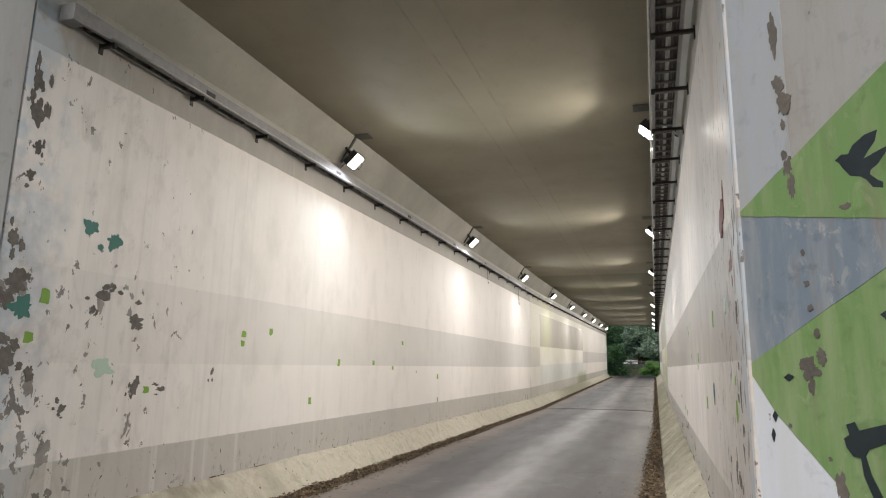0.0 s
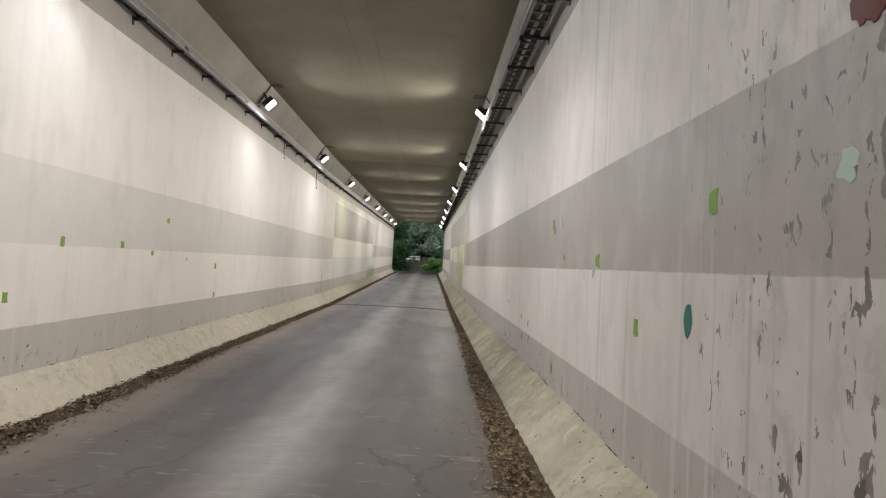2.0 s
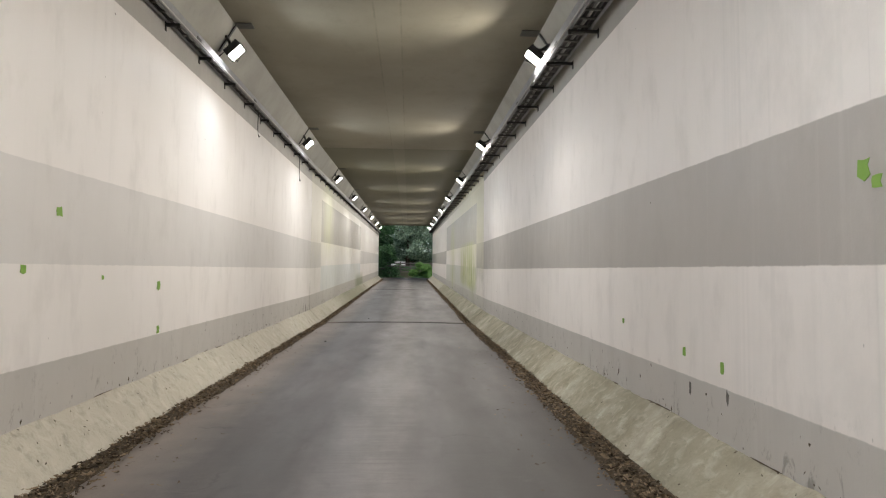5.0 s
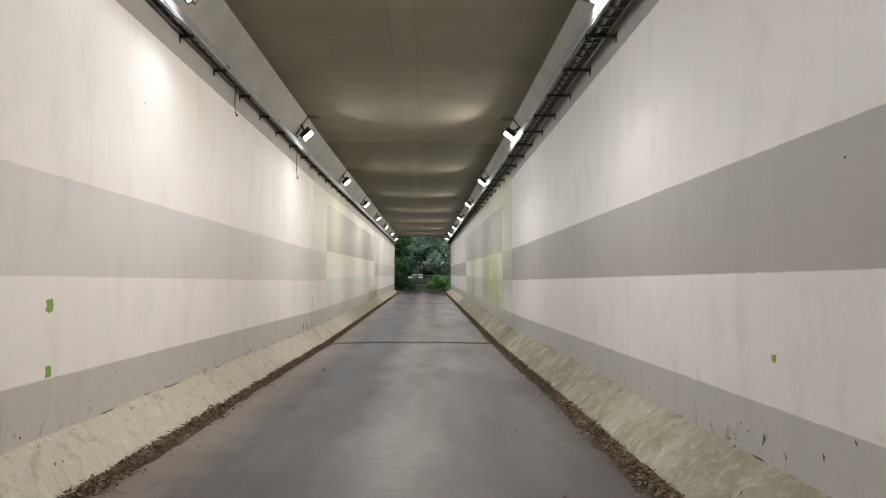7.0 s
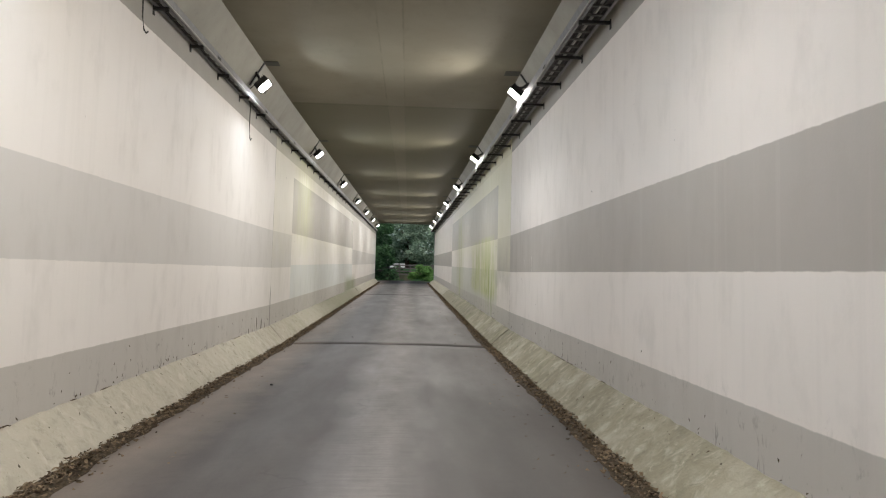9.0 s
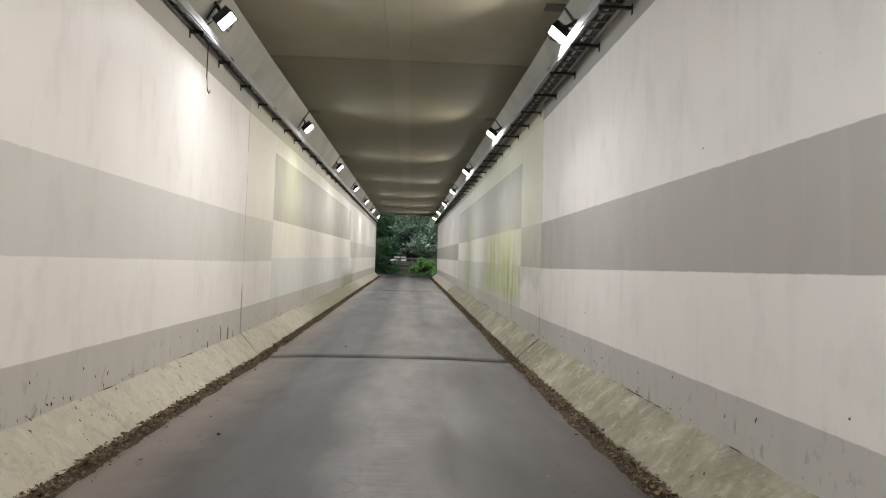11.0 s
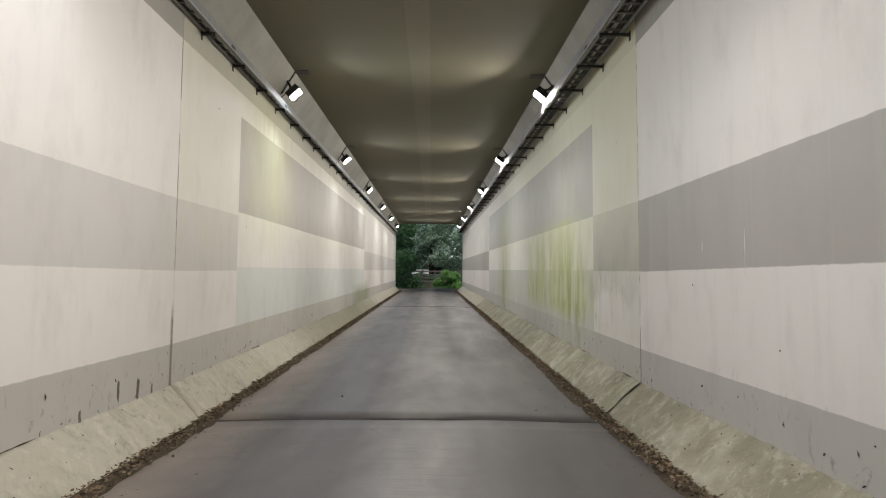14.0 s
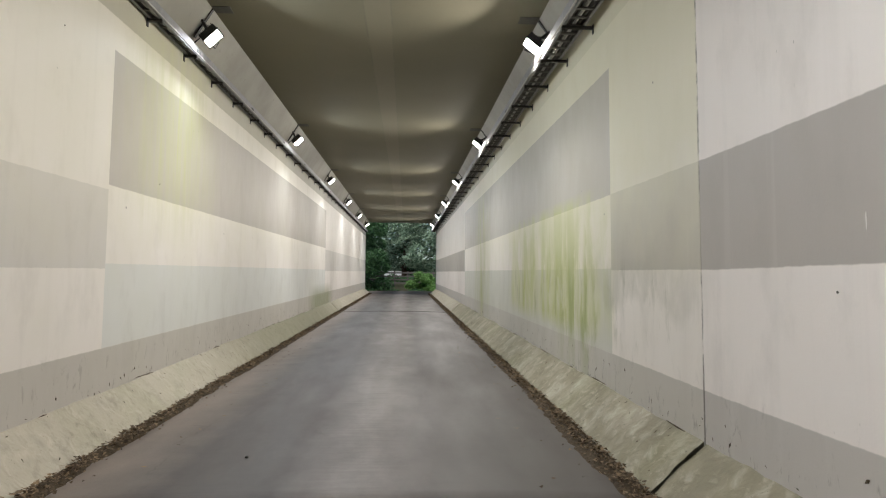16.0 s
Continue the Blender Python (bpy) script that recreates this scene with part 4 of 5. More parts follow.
def cable_tray(side):
    s = 1 if side == "left" else -1
    base = XL if side == "left" else XR
    near, far, TRAY_Z = TRAYS[side]
    xw, xi = base + s * near, base + s * far   # wall side, open side
    wide = far - near
    y0, y1 = 3.95, Y1 - 0.2
    tray = thing("cable_tray", "galvanised ladder cable tray carrying black cables along the wall", "cable tray", "cable trays")
    for x, nm in ((xw, "wall_rail"), (xi, "side_rail")):
        w = 0.0035
        tall = (RAIL if side == "left" else 0.16) if x == xi else 0.07
        prof = [(x - w, TRAY_Z), (x + w, TRAY_Z), (x + w, TRAY_Z + tall), (x - w, TRAY_Z + tall)]
        d = -s if x == xi else s
        bm = bmesh.new()
        v, f = prism(prof, y0, y1, 40)
        for flange in (TRAY_Z, TRAY_Z + tall - 0.006):
            v2, f2 = prism([(min(x, x + d * 0.028), flange + 0.0005), (max(x, x + d * 0.028), flange + 0.0005), (max(x, x + d * 0.028), flange + 0.0065), (min(x, x + d * 0.028), flange + 0.0065)], y0 + 0.002, y1 - 0.002, 40)
            f += [tuple(i + len(v) for i in q) for q in f2]
            v += v2
        attach(nm, mesh_from(nm, v, f, M_RAIL), tray)
        for k in range(21):
            yj = 5.6 + 3.0 * k
            attach("splice_plate", mesh_from("splice_plate", *prism([(x + s * 0.004, TRAY_Z + 0.02), (x + s * 0.010, TRAY_Z + 0.02), (x + s * 0.010, TRAY_Z + 0.08), (x + s * 0.004, TRAY_Z + 0.08)], yj - 0.07, yj + 0.07), M_BLACK), tray)
    bm = box(min(xw, xi) + 0.004, max(xw, xi) - 0.004, -0.018, 0.018, -0.010, 0.010, 0.004)
    rung = part("rung", bm, M_RUNG, tray)
    rung.location = (0, y0 + 0.15, TRAY_Z + 0.022 + rise_at(y0 + 0.15))
    k = 1
    while y0 + 0.15 + 0.25 * k < y1:
        ob = attach("rung", rung.data, tray)
        y = y0 + 0.15 + 0.25 * k
        ob.location = (0, y, TRAY_Z + 0.022 + rise_at(y))
        k += 1
    # wall brackets
    bm = bmesh.new()
    a, b = base - s * 0.004, base + s * (far + 0.012)
    box(min(a, b), max(a, b), -0.016, 0.016, -0.034, -0.002, 0.003, bm)
    box(min(a, a + s * 0.014), max(a, a + s * 0.014), -0.022, 0.022, -0.085, 0.02, 0.003, bm)
    box(min(b, b - s * 0.035), max(b, b - s * 0.035), -0.010, 0.010, -0.052, -0.030, 0.003, bm)
    br = part("bracket", bm, M_BLACK, tray)
    y = y0 + 0.35
    br.location = (0, y, TRAY_Z + rise_at(y))
    while y + 1.2 < y1:
        y += 1.2
        ob = attach("bracket", br.data, tray)
        ob.location = (0, y, TRAY_Z + rise_at(y))
    # cables lying on the rungs
    r2 = random.Random(11 if side == "left" else 12)
    for n, (off, rad, mat) in enumerate(((0.10, 0.012, M_CABLE), (0.27, 0.013, M_CABLE), (0.44, 0.011, M_CONDUIT), (0.61, 0.013, M_CABLE), (0.78, 0.012, M_CABLE), (0.91, 0.010, M_CABLE))):
        pts = []
        y = y0 + 0.02 + 0.05 * n
        while y < y1 - 0.1:
            pts.append((xw + s * (off * wide + 0.006 * noise.noise(Vector((y * 0.5, n, 1)))), y, TRAY_Z + 0.034 + rad + 0.006 * noise.noise(Vector((y, n, 5)))))
            y += 0.7
        part("cable", tube(pts, rad * (1.6 if side == "right" else 1.0), 6), mat, tray, rise=True, smooth=True)
    # a conduit clipped along the open rail
    xc = xi + s * 0.02
    part("conduit", tube([(xc, y0 + 0.3 + 0.75 * k, TRAY_Z + 0.012) for k in range(84)], 0.011, 6), M_CONDUIT, tray, rise=True, smooth=True)
    # end box
    if side == "left":
        part("end_box", box(min(xw, xi) - 0.01, max(xw, xi) + 0.012, y0 - 0.10, y0 + 0.03, TRAY_Z - 0.012, TRAY_Z + 0.13, 0.006), M_RAIL, tray, "grey sheet metal end box", rise=True)
    return tray


tray_l, tray_r = cable_tray("left"), cable_tray("right")
for y, drop in ((18.3, 0.36), (22.85, 0.55)):
    w = thing("hanging_wire", "loose black wire hanging from the cable tray", "wire", "hanging wires")
    z0 = 4.15 + rise_at(y) - 0.01
    pts = [(XL + 0.05, y, z0 + 0.03), (XL + 0.045, y + 0.01, z0 - drop * 0.3), (XL + 0.04, y + 0.03, z0 - drop * 0.65), (XL + 0.04, y + 0.08, z0 - drop * 0.95), (XL + 0.045, y + 0.13, z0 - drop), (XL + 0.05, y + 0.16, z0 - drop * 0.92)]
    part("wire", tube(pts, 0.008, 6), M_CABLE, w, smooth=True)

# ---- flood lights ----
def flood_light(side):
    """Local frame: origin at the haunch face; +x to the tunnel's middle on the left wall, mirrored on the right one."""
    s = 1 if side == "left" else -1
    lamp = thing("flood_light", "black flood light with a glowing lens on the haunch", "lamp", "flood lights")
    slope = math.atan2(HZ, HXL if side == "left" else HX)
    dx, dz = math.cos(slope) * s, math.sin(slope)          # up the haunch
    nx, nz = math.sin(slope) * s, -math.cos(slope)         # out of the haunch
    # back bar lying up the haunch
    bm = bmesh.new()
    vs = []
    for y in (-0.025, 0.025):
        for a, b in ((-0.22, 0.001), (0.22, 0.001), (0.22, 0.016), (-0.22, 0.016)):
            vs.append(bm.verts.new((dx * a + nx * b, y, dz * a + nz * b)))
    for q in ((0, 1, 2, 3), (7, 6, 5, 4), (0, 4, 5, 1), (1, 5, 6, 2), (2, 6, 7, 3), (3, 7, 4, 0)):
        bm.faces.new([vs[i] for i in q])
    part("back_bar", bm, M_BLACK, lamp)
    # housing looks across and down
    look_dir = Vector((AIM[side][0], AIM[side][1], AIM[side][2])).normalized()
    side_ax = look_dir.cross(Vector((0, 1, 0.0))).normalized()
    up_ax = side_ax.cross(look_dir)
    turn = Matrix((side_ax, up_ax, look_dir)).transposed().to_4x4()
    centre = Vector((0.115, -0.02, -0.185)) if s > 0 else Vector((-0.215, -0.02, -0.15))
    m = Matrix.Translation(centre) @ turn
    m = m @ Matrix.Scale(0.92, 4)
    bm = box(-0.13, 0.13, -0.11, 0.11, -0.075, 0.03, 0.014)
    bm.transform(m)
    body = part("housing", bm, M_HOUSING, lamp)
    for k in range(7):
        bm = box(-0.11 + k * 0.0367 - 0.005, -0.11 + k * 0.0367 + 0.005, -0.085, 0.085, -0.105, -0.07)
        bm.transform(m)
        part("fin", bm, M_HOUSING, body)
    bm = bmesh.new()
    for a in ((-0.138, 0.138, -0.118, -0.098), (-0.138, 0.138, 0.098, 0.118), (-0.138, -0.118, -0.098, 0.098), (0.118, 0.138, -0.098, 0.098)):
        box(a[0], a[1], a[2], a[3], 0.028, 0.046, 0.003, bm)
    bm.transform(m)
    part("bezel", bm, M_BLACK, lamp)
    bm = box(-0.117, 0.117, -0.097, 0.097, 0.030, 0.047, 0.006)
    bm.transform(m)
    part("lens", bm, M_LENS, lamp, "glowing white lens")
    # flat steel yoke straps from the bar to the housing's two sides
    for e in (-1, 1):
        p0 = Vector((nx * 0.012, 0.10 * e, nz * 0.012))
        p1 = centre + turn.to_3x3() @ Vector((-0.02, -0.112 * e, -0.03))
        d = (p1 - p0).normalized()
        w = d.cross(Vector((0, 1, 0))).normalized() * 0.018
        t = w.cross(d).normalized() * 0.003
        bm = bmesh.new()
        vs = [bm.verts.new(q) for p in (p0, p1) for q in (p + w + t, p - w + t, p - w - t, p + w - t)]
        for q in ((0, 1, 2, 3), (7, 6, 5, 4), (0, 4, 5, 1), (1, 5, 6, 2), (2, 6, 7, 3), (3, 7, 4, 0)):
            bm.faces.new([vs[i] for i in q])
        part("yoke_arm", bm, M_BLACK, lamp)
    part("yoke_base", box(-0.014 + nx * 0.018, 0.014 + nx * 0.018, -0.105, 0.105, -0.014 + nz * 0.018, 0.014 + nz * 0.018, 0.003), M_BLACK, lamp)
    c = [centre + turn.to_3x3() @ Vector(q) for q in ((0.02, 0.05, -0.08), (0.05, 0.16, -0.10), (0.02, 0.22, -0.02), (-0.06, 0.20, 0.02))]
    c += [Vector((dx * -0.16 + nx * 0.05, 0.06, dz * -0.16 + nz * 0.05)), Vector((dx * -0.28 + nx * 0.02, 0.05, dz * -0.28 + nz * 0.02))]
    part("power_cable", tube(c, 0.009, 6), M_CABLE, lamp, smooth=True)
    # dark square mark on the ceiling beside the lamp, added as a thin sheet
    if side == "right":
        cz = HZ * 0.45 - 0.002
        part("ceiling_sheet", box(-0.135 - 0.26, -0.135 - 0.01, -0.11, 0.11, cz - 0.012, cz, 0.003), M_DULL_GREY, lamp, "thin dull grey square sheet under the ceiling")
    else:
        cx, cz = HXL * 0.45, HZ * 0.45 - 0.002
        part("ceiling_sheet", box(cx + 0.012, cx + 0.24, -0.10, 0.10, cz - 0.012, cz, 0.003), M_DULL_GREY, lamp, "thin dull grey square sheet under the ceiling")
    data = bpy.data.lights.new("flood_beam", "AREA")
    data.shape, data.size, data.size_y, data.energy = "RECTANGLE", 0.21, 0.17, LAMP_WATTS[side]
    data.spread = radians(148 if side == "left" else 160)
    data.color = LAMP_COLOUR[side]
    beam = new("flood_beam", data)
    beam.parent = lamp
    beam.matrix_basis = Matrix.Translation(centre + look_dir * 0.055) @ look_dir.to_track_quat("-Z", "Y").to_matrix().to_4x4()
    return lamp


LAMP_Y = {"left": [8.90 + 6.96 * k for k in range(9)], "right": [8.85 + 7.0 * k for k in range(9)]}
for side in ("left", "right"):
    s = 1 if side == "left" else -1
    x = (XL if side == "left" else XR) + s * (HXL if side == "left" else HX) * 0.55
    first = None
    for y in LAMP_Y[side]:
        m = pose(x, y, ZC - HZ * 0.45 + rise_at(y))
        if first is None:
            first = flood_light(side)
            first.matrix_basis = m
        else:
            copy_thing(first, m)

# ---- leaf litter along the fillets ----
def litter(side):
    foot = FL if side == "left" else FR
    s = 1 if side == "left" else -1
    y0, y1 = Y0 - 1.0, Y1
    ny = int((y1 - y0) / 0.07)
    verts, faces = [], []
    for j in range(ny + 1):
        y = y0 + (y1 - y0) * j / ny
        w = 0.125 + 0.08 * noise.noise(Vector((y * 0.35, 4 * s, 0))) + 0.06 * noise.noise(Vector((y * 2.2, 4 * s, 5))) + 0.04 * noise.noise(Vector((y * 9, 4 * s, 9)))
        w += (0.14 if side == "left" else 0.32) * max(0, 1 - y / 17) + (0.03 if side == "right" else 0.0)
        w = max(w, 0.05)
        for t in (-0.12, 0.0, 0.35, 0.75, 1.0):
            x = foot + s * (w * t)
            h = 0.030 * (1 - t) + 0.012 * noise.noise(Vector((x * 12, y * 7, 0))) * (1 - t)
            verts.append((x, y, max(h, 0.004) + (0.012 if t < 1 else -0.012)))
    for j in range(ny):
        for i in range(4):
            a = j * 5 + i
            q = (a, a + 1, a + 6, a + 5)
            faces.append(q if side == "left" else q[::-1])
    ob = attach("leaf_dirt", mesh_from("leaf_dirt", verts, faces, M_DIRT, True))
    tagged(ob, "strip of dark wet dirt and rotting leaves along the road edge", "dirt", kind="stuff")
    r = random.Random(21 if side == "left" else 22)
    verts, faces = [], []
    for k in range(24000):
        y = y0 + (y1 - y0) * (r.random() ** 1.7)
        heap = 0.5 + noise.noise(Vector((y * 1.7, 2 * s, 3)))       # leaves gather in heaps
        if r.random() > 0.35 + heap:
            continue
        near = max(0, 1 - y / 20)
        w = abs(r.gauss(0.07, 0.075)) * (1 + 0.9 * near)
        if r.random() < 0.02:
            w += r.uniform(0.0, 0.9)
        elif side == "right":
            w += r.uniform(0, 0.26) * max(0, 1 - y / 16)
        w = w * (0.7 + 0.3 * near) - 0.02 * r.random()
        x = foot + s * w
        c = 0.035 * (1 - min(1, abs((x + 2.03) / 2.1)) ** 2)
        z = c + max(0.012, 0.05 - 0.15 * max(w, 0)) + r.uniform(0, 0.03) * heap * (1 if w < 0.2 else 0) + max(0.0, -w) * 0.9
        l, b, a = r.uniform(0.009, 0.034) * (0.8 + 0.3 * near), r.uniform(0.004, 0.016), r.uniform(0, 6.3)
        lift = 1.0 if w < 0.25 else 0.25
        tilt, pitch, curl = r.uniform(-0.9, 0.9) * lift, r.uniform(-0.5, 0.5) * lift, r.uniform(0.0, 0.010)
        n = len(verts)
        for p, q, h in ((-1, 0, 1.0), (-0.3, 1, 0.2), (0.45, 0.8, 0.3), (1, 0.1, 1.2), (0.3, -0.9, 0.1), (-0.5, -0.8, 0.4)):
            u, v = p * l, q * b * r.uniform(0.7, 1.2)
            verts.append((x + u * math.cos(a) - v * math.sin(a), y + u * math.sin(a) + v * math.cos(a), z + h * curl + tilt * v + abs(pitch * u)))
        faces += [(n, n + 5, n + 4, n + 1), (n + 1, n + 4, n + 3, n + 2)]
    ob = attach("dead_leaves", mesh_from("dead_leaves", verts, faces, M_LITTER))
    tagged(ob, "scattered brown dead leaves along the road edge", "leaves", kind="stuff")


litter("left"), litter("right")


def flecks(side):
    foot, top = (FL, XL) if side == "left" else (FR, XR)
    r = random.Random(61 if side == "left" else 62)
    verts, faces = [], []
    for k in range(260):
        y = Y0 + (42 - Y0) * r.random()
        u = r.random() ** 0.6
        x, z = foot + (top - foot) * u * 0.97, KERB * u ** 1.15 + 0.034 + 0.02 * math.sin(math.pi * u)
        l, w, a = r.uniform(0.006, 0.022), r.uniform(0.003, 0.010), r.uniform(0, 6.3)
        n = len(verts)
        for p, q in ((-1, 0), (0, 1), (1, 0.2), (0.1, -1)):
            du, dv = p * l * math.cos(a) - q * w * math.sin(a), p * l * math.sin(a) + q * w * math.cos(a)
            e = dv / math.hypot(top - foot, KERB)
            verts.append((x + e * (top - foot), y + du, z + e * KERB + r.uniform(0, 0.008)))
        faces += [(n, n + 1, n + 2), (n, n + 2, n + 3)]
    # broken dark seam where the fillet meets the wall, and scraps stuck just above it
    s = 1 if side == "left" else -1
    y = Y0 + 0.3
    while y < 44:
        if r.random() < 0.22:
            steps, n = r.randint(2, 9), len(verts)
            for i in range(steps + 1):
                yy, w = y + 0.06 * i, r.uniform(0.001, 0.006) * (1 if 0 < i < steps else 0.2)
                z = KERB + 0.012 + 0.022 * noise.noise(Vector((yy * 0.8, (3 if side == "left" else 8) + 9, 0)))
                verts += [(top + s * 0.012, yy, z - w), (top + s * 0.006, yy, z + w)]
            for i in range(steps):
                a = n + 2 * i
                faces.append((a, a + 1, a + 3, a + 2))
            y += 0.06 * steps
        y += r.uniform(0.05, 0.5)
    for k in range(150):
        y, z = Y0 + (40 - Y0) * r.random(), KERB + 0.03 + 0.30 * r.random() ** 2.5
        l, w, a = r.uniform(0.008, 0.030), r.uniform(0.003, 0.009), r.gauss(1.57, 0.6)
        n = len(verts)
        for p, q in ((-1, 0), (0, 1), (1, 0.2), (0.1, -1)):
            verts.append((top + s * r.uniform(0.002, 0.010), y + p * l * math.cos(a) - q * w * math.sin(a), z + p * l * math.sin(a) + q * w * math.cos(a)))
        faces += [(n, n + 1, n + 2), (n, n + 2, n + 3)]
    ob = attach("kerb_debris", mesh_from("kerb_debris", verts, faces, M_DIRT))
    tagged(ob, "small dark leaf scraps stuck on the concrete fillet", "leaves", kind="stuff")


flecks("left"), flecks("right")


# ---- loose stones on the road ----
def pebble(x, y, size, seed):
    bm = bmesh.new()
    bmesh.ops.create_icosphere(bm, subdivisions=2, radius=size)
    for v in bm.verts:
        v.co *= 1 + 0.35 * noise.noise(v.co / size * 0.9 + Vector((seed, 0, 0)))
        v.co.z *= 0.7
    c = 0.035 * (1 - ((x + 2.03) / 2.1) ** 2)
    ob = part("pebble", bm, M_BLACK, None, smooth=True)
    ob.matrix_basis = Matrix.Translation((x, y, rise_at(y) + c + size * 0.5))
    tagged(ob, "small dark stone lying on the concrete road", "stone", "pebbles")


for k, (x, y, size) in enumerate(((-3.36, 20.42, 0.020), (-2.85, 26.64, 0.016))):
    pebble(x, y, size, 7 * k)


# ---- beyond the far portal ----
def leaf_cloud(blobs, count, size, seed, droop=0.3):
    """Many small leaves spread through lumpy clumps; each is a bent diamond."""
    r = np.random.RandomState(seed)
    verts, faces = [], []
    weights = np.array([b[3] ** 2 for b in blobs])
    pick = r.choice(len(blobs), count, p=weights / weights.sum())
    for k in range(count):
        cx, cy, cz, rad = blobs[pick[k]]
        d = r.normal(size=3)
        d /= np.linalg.norm(d)
        q = rad * (0.55 + 0.5 * r.random_sample())
        c = np.array((cx, cy, cz)) + d * q * np.array((1, 1, 0.75))
        u = r.normal(size=3) * 0.6 + np.array((d[0], d[1], -droop)) * 1.0
        u /= np.linalg.norm(u)
        v = np.cross(u, r.normal(size=3))
        v /= np.linalg.norm(v) + 1e-6
        l = size * (0.6 + 0.8 * r.random_sample())
        b = l * 0.42
        n = len(verts)
        w = np.cross(u, v) * l * 0.15
        for p in (c - u * l, c + v * b + w, c + u * l, c - v * b + w):
            verts.append(tuple(p))
        faces += [(n, n + 1, n + 2), (n, n + 2, n + 3)]
    return verts, faces


def tree(x, y, height, spread, material, label, seed, count, size, low=0.15):
    r = random.Random(seed)
    z0 = ground_height(x, y) - 0.1
    t = thing("tree", label, "tree", at=Matrix.Translation((x, y, z0)))
    bm = bmesh.new()
    pts = [(0.12 * math.sin(k * 1.3 + seed), 0.1 * math.cos(k + seed), height * 0.92 * k / 6) for k in range(7)]
    tube(pts, [0.22 * (1 - 0.13 * k) * height / 10 for k in range(7)], 9, bm)
    blobs = []
    for k in range(26):
        f = low + (1 - low) * (k + 0.5) / 26
        a = k * 2.4 + r.uniform(-0.4, 0.4)
        reach = spread * (1 - 0.75 * max(0, f - 0.35) / 0.65) * r.uniform(0.45, 1.0)
        zc = height * f
        tip = (reach * math.cos(a), reach * math.sin(a), zc + r.uniform(-0.2, 0.5))
        tube([(0, 0, zc * 0.88), (tip[0] * 0.5, tip[1] * 0.5, zc * 0.95), tip], [0.06, 0.04, 0.015], 5, bm)
        blobs.append((*tip, r.uniform(0.55, 1.15) * spread * 0.36))
        blobs.append((tip[0] * 0.5, tip[1] * 0.5, zc, r.uniform(0.5, 0.9) * spread * 0.3))
    part("trunk", bm, M_BARK, t, smooth=True)
    v, f = leaf_cloud(blobs, count, size, seed)
    attach("crown", mesh_from("crown", v, f, material, rise=False), t)


tree(-5.5, 78.0, 11.0, 2.7, M_LEAF_DARK, "tall dark green tree with drooping foliage", 3, 20000, 0.13, 0.02)
tree(-8.5, 84.0, 12.0, 4.0, M_LEAF_DARK, "tall dark green tree behind the fence", 4, 9000, 0.18, 0.02)
tree(-1.8, 92.0, 12.0, 4.2, M_LEAF_MID, "grey green leafy tree on the bank", 5, 14000, 0.17, 0.05)
tree(2.4, 89.0, 11.0, 3.8, M_LEAF_MID, "grey green leafy tree beside the bush", 6, 14000, 0.17, 0.05)
tree(5.8, 86.0, 12.0, 4.0, M_LEAF_DARK, "dark green tree on the bank", 7, 9000, 0.18, 0.03)
tree(-4.5, 97.0, 14.0, 5.0, M_LEAF_DARK, "tall dark tree at the back of the wood", 8, 12000, 0.22, 0.02)
tree(3.5, 99.0, 15.0, 5.5, M_LEAF_DARK, "tall dark tree closing the view", 9, 12000, 0.22, 0.02)

bz = ground_height(0, 78.0)
bush = thing("bush", "bright green leafy bush beside the road", "bush", at=Matrix.Translation((-0.2, 77.0, bz - 0.35)))
r = random.Random(31)
blobs = []
for k in range(34):
    a, q = r.uniform(0, 6.28), r.uniform(0.2, 1.0)
    h = r.uniform(0.1, 1.0)
    w = 1.6 * math.sqrt(max(0.05, 1 - (h * 0.9) ** 2)) * q
    blobs.append((w * math.cos(a), 0.7 * w * math.sin(a), 0.1 + 1.5 * h, r.uniform(0.22, 0.42)))
bm = bmesh.new()
for b in blobs[:8]:
    tube([(b[0] * 0.2, b[1] * 0.2, -0.05), (b[0] * 0.7, b[1] * 0.7, b[2] * 0.6), b[:3]], [0.03, 0.02, 0.008], 5, bm)
part("stem", bm, M_BARK, bush)
v, f = leaf_cloud(blobs, 15000, 0.065, 31, 0.0)
attach("foliage", mesh_from("foliage", v, f, M_LEAF_BRIGHT, rise=False), bush)

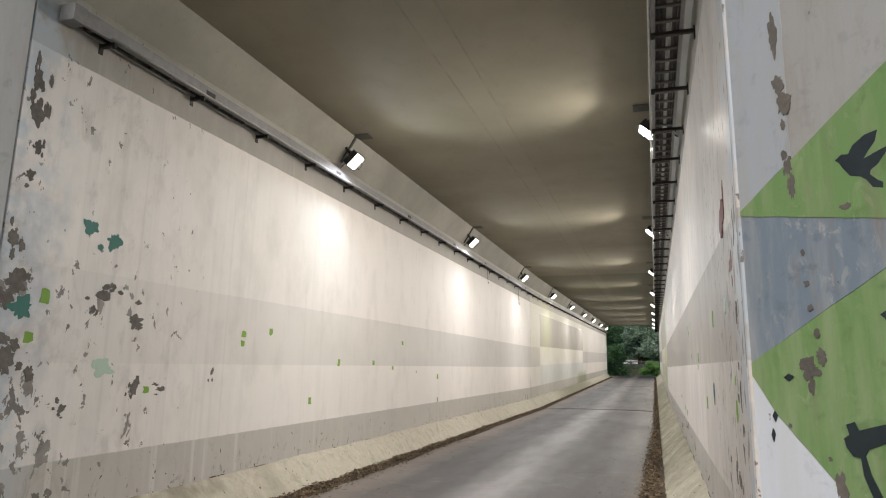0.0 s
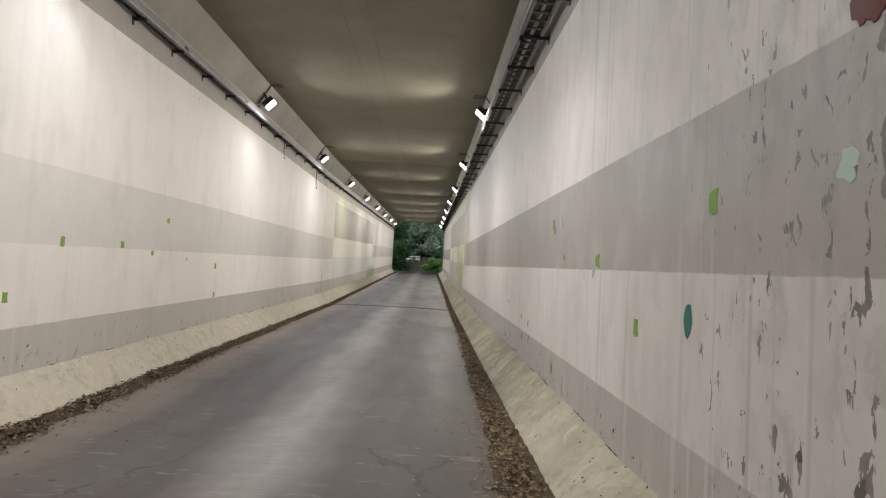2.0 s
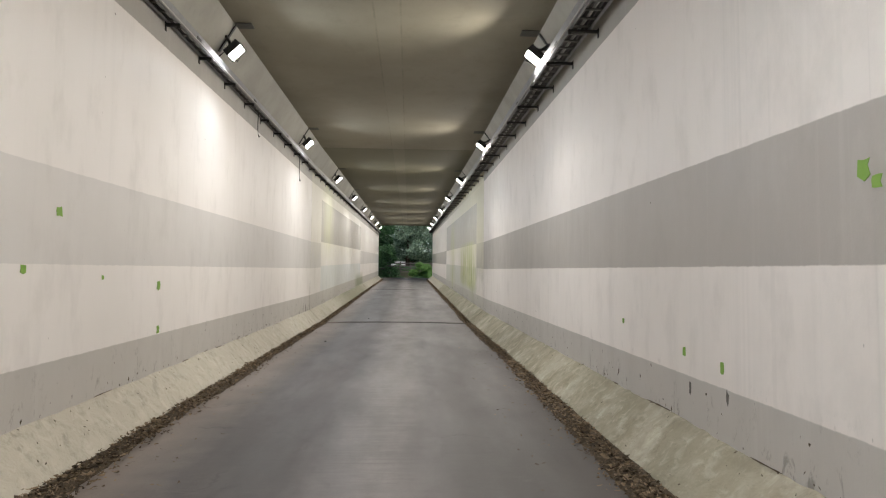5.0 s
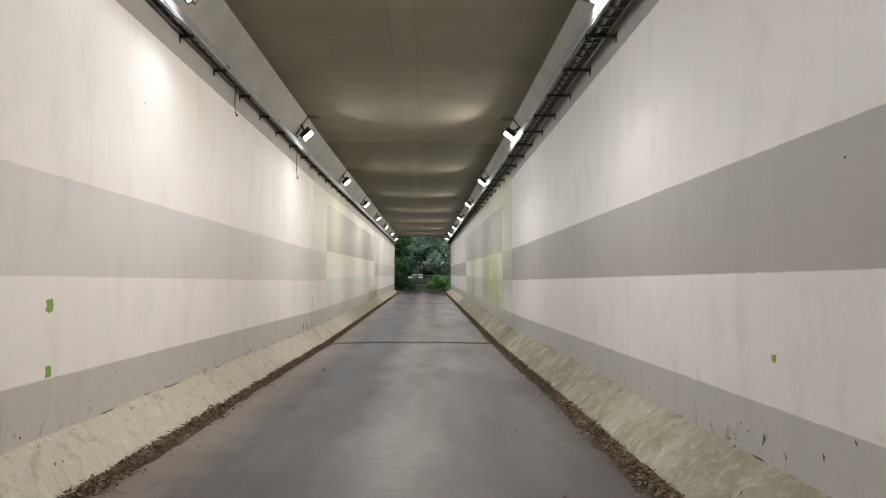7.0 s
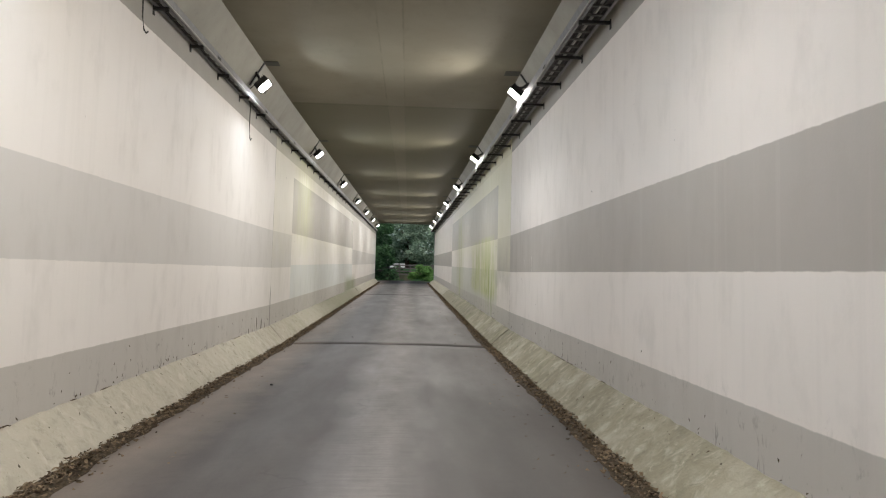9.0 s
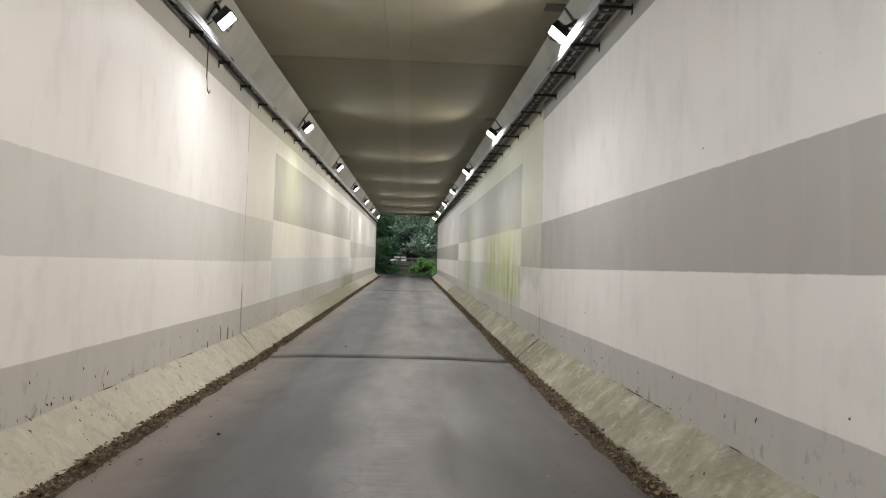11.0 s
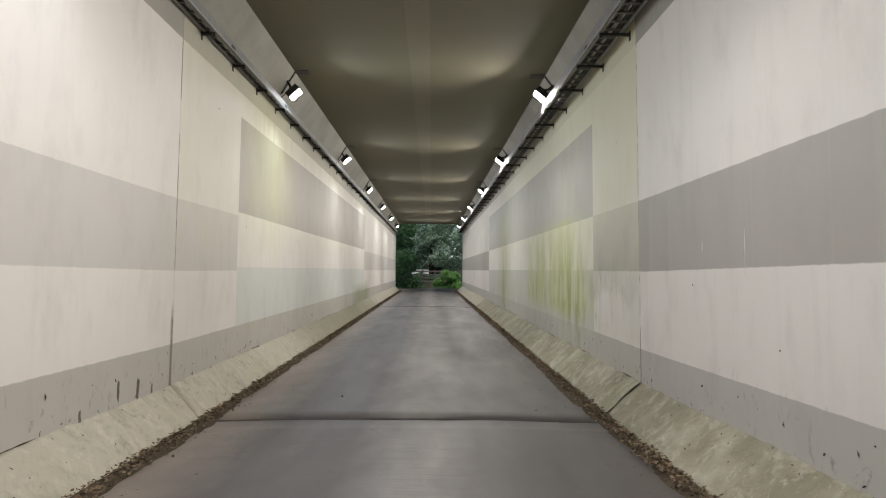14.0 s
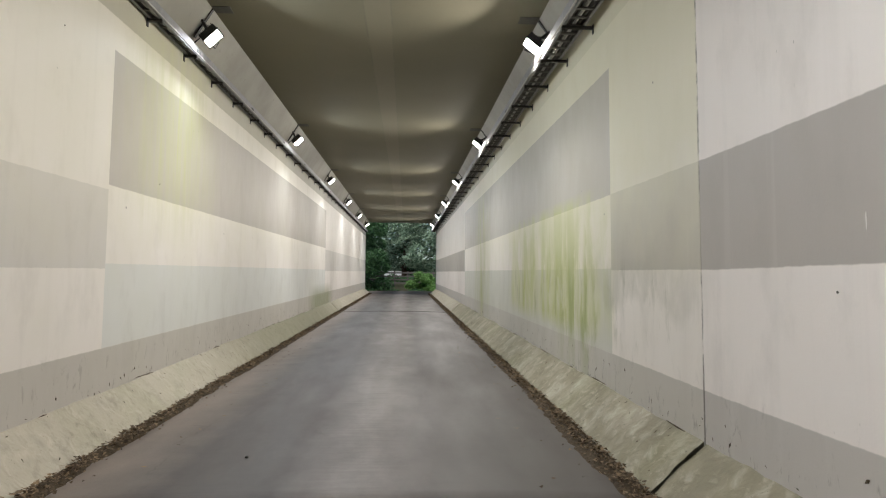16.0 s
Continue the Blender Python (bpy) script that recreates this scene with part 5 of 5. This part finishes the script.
# low undergrowth on the bank
verts, faces = [], []
for k, (x0, x1, y, h, sd) in enumerate(((-8, 6, 75.4, 0.22, 1), (-9, 7, 83.5, 0.25, 2), (-10, 8, 86.5, 0.7, 3))):
    r = random.Random(sd)
    blobs = []
    for i in range(40):
        x, yy = r.uniform(x0, x1), y + r.uniform(-1, 1)
        blobs.append((x, yy, ground_height(x, yy) + r.uniform(0, h), r.uniform(0.25, 0.5)))
    v, f = leaf_cloud(blobs, 6000, 0.09, 40 + k)
    faces += [tuple(i + len(verts) for i in q) for q in f]
    verts += v
tagged(attach("undergrowth", mesh_from("undergrowth", verts, faces, M_LEAF_DARK, rise=False)), "dark low undergrowth on the bank beyond the road", "plants", kind="stuff")

# wooden fence on the bank
fence = thing("fence", "weathered dark timber post and rail fence", "fence")
FY = 79.6
for k in range(9):
    x = -7.0 + 1.1 * k
    z = ground_height(x, FY)
    part("post", box(x - 0.06, x + 0.06, FY - 0.06, FY + 0.06, z - 0.1, z + 1.32, 0.01), M_FENCE, fence)
for k in range(4):
    z = ground_height(0, FY) + 0.30 + 0.29 * k
    bm = box(-7.1, 1.8, FY - 0.10, FY - 0.062, z - 0.055, z + 0.055, 0.008)
    part("rail", bm, M_FENCE, fence)

shed = thing("shed", "small pale roofed shed half hidden by trees", "shed")
sz = ground_height(-2.6, 90) - 1.6
part("wall", box(-3.6, -2.4, 89.2, 91.0, sz - 0.2, sz + 1.7, 0.01), M_FENCE, shed)
bm = bmesh.new()
vs = [bm.verts.new(p) for p in ((-3.8, 88.9, sz + 1.7), (-2.1, 88.9, sz + 1.7), (-2.1, 91.2, sz + 2.4), (-3.8, 91.2, sz + 2.4), (-3.8, 88.9, sz + 1.62), (-2.1, 88.9, sz + 1.62), (-2.1, 91.2, sz + 2.32), (-3.8, 91.2, sz + 2.32))]
for q in ((0, 1, 2, 3), (7, 6, 5, 4), (0, 4, 5, 1), (1, 5, 6, 2), (2, 6, 7, 3), (3, 7, 4, 0)):
    bm.faces.new([vs[i] for i in q])
part("roof", bm, M_ROOF, shed)
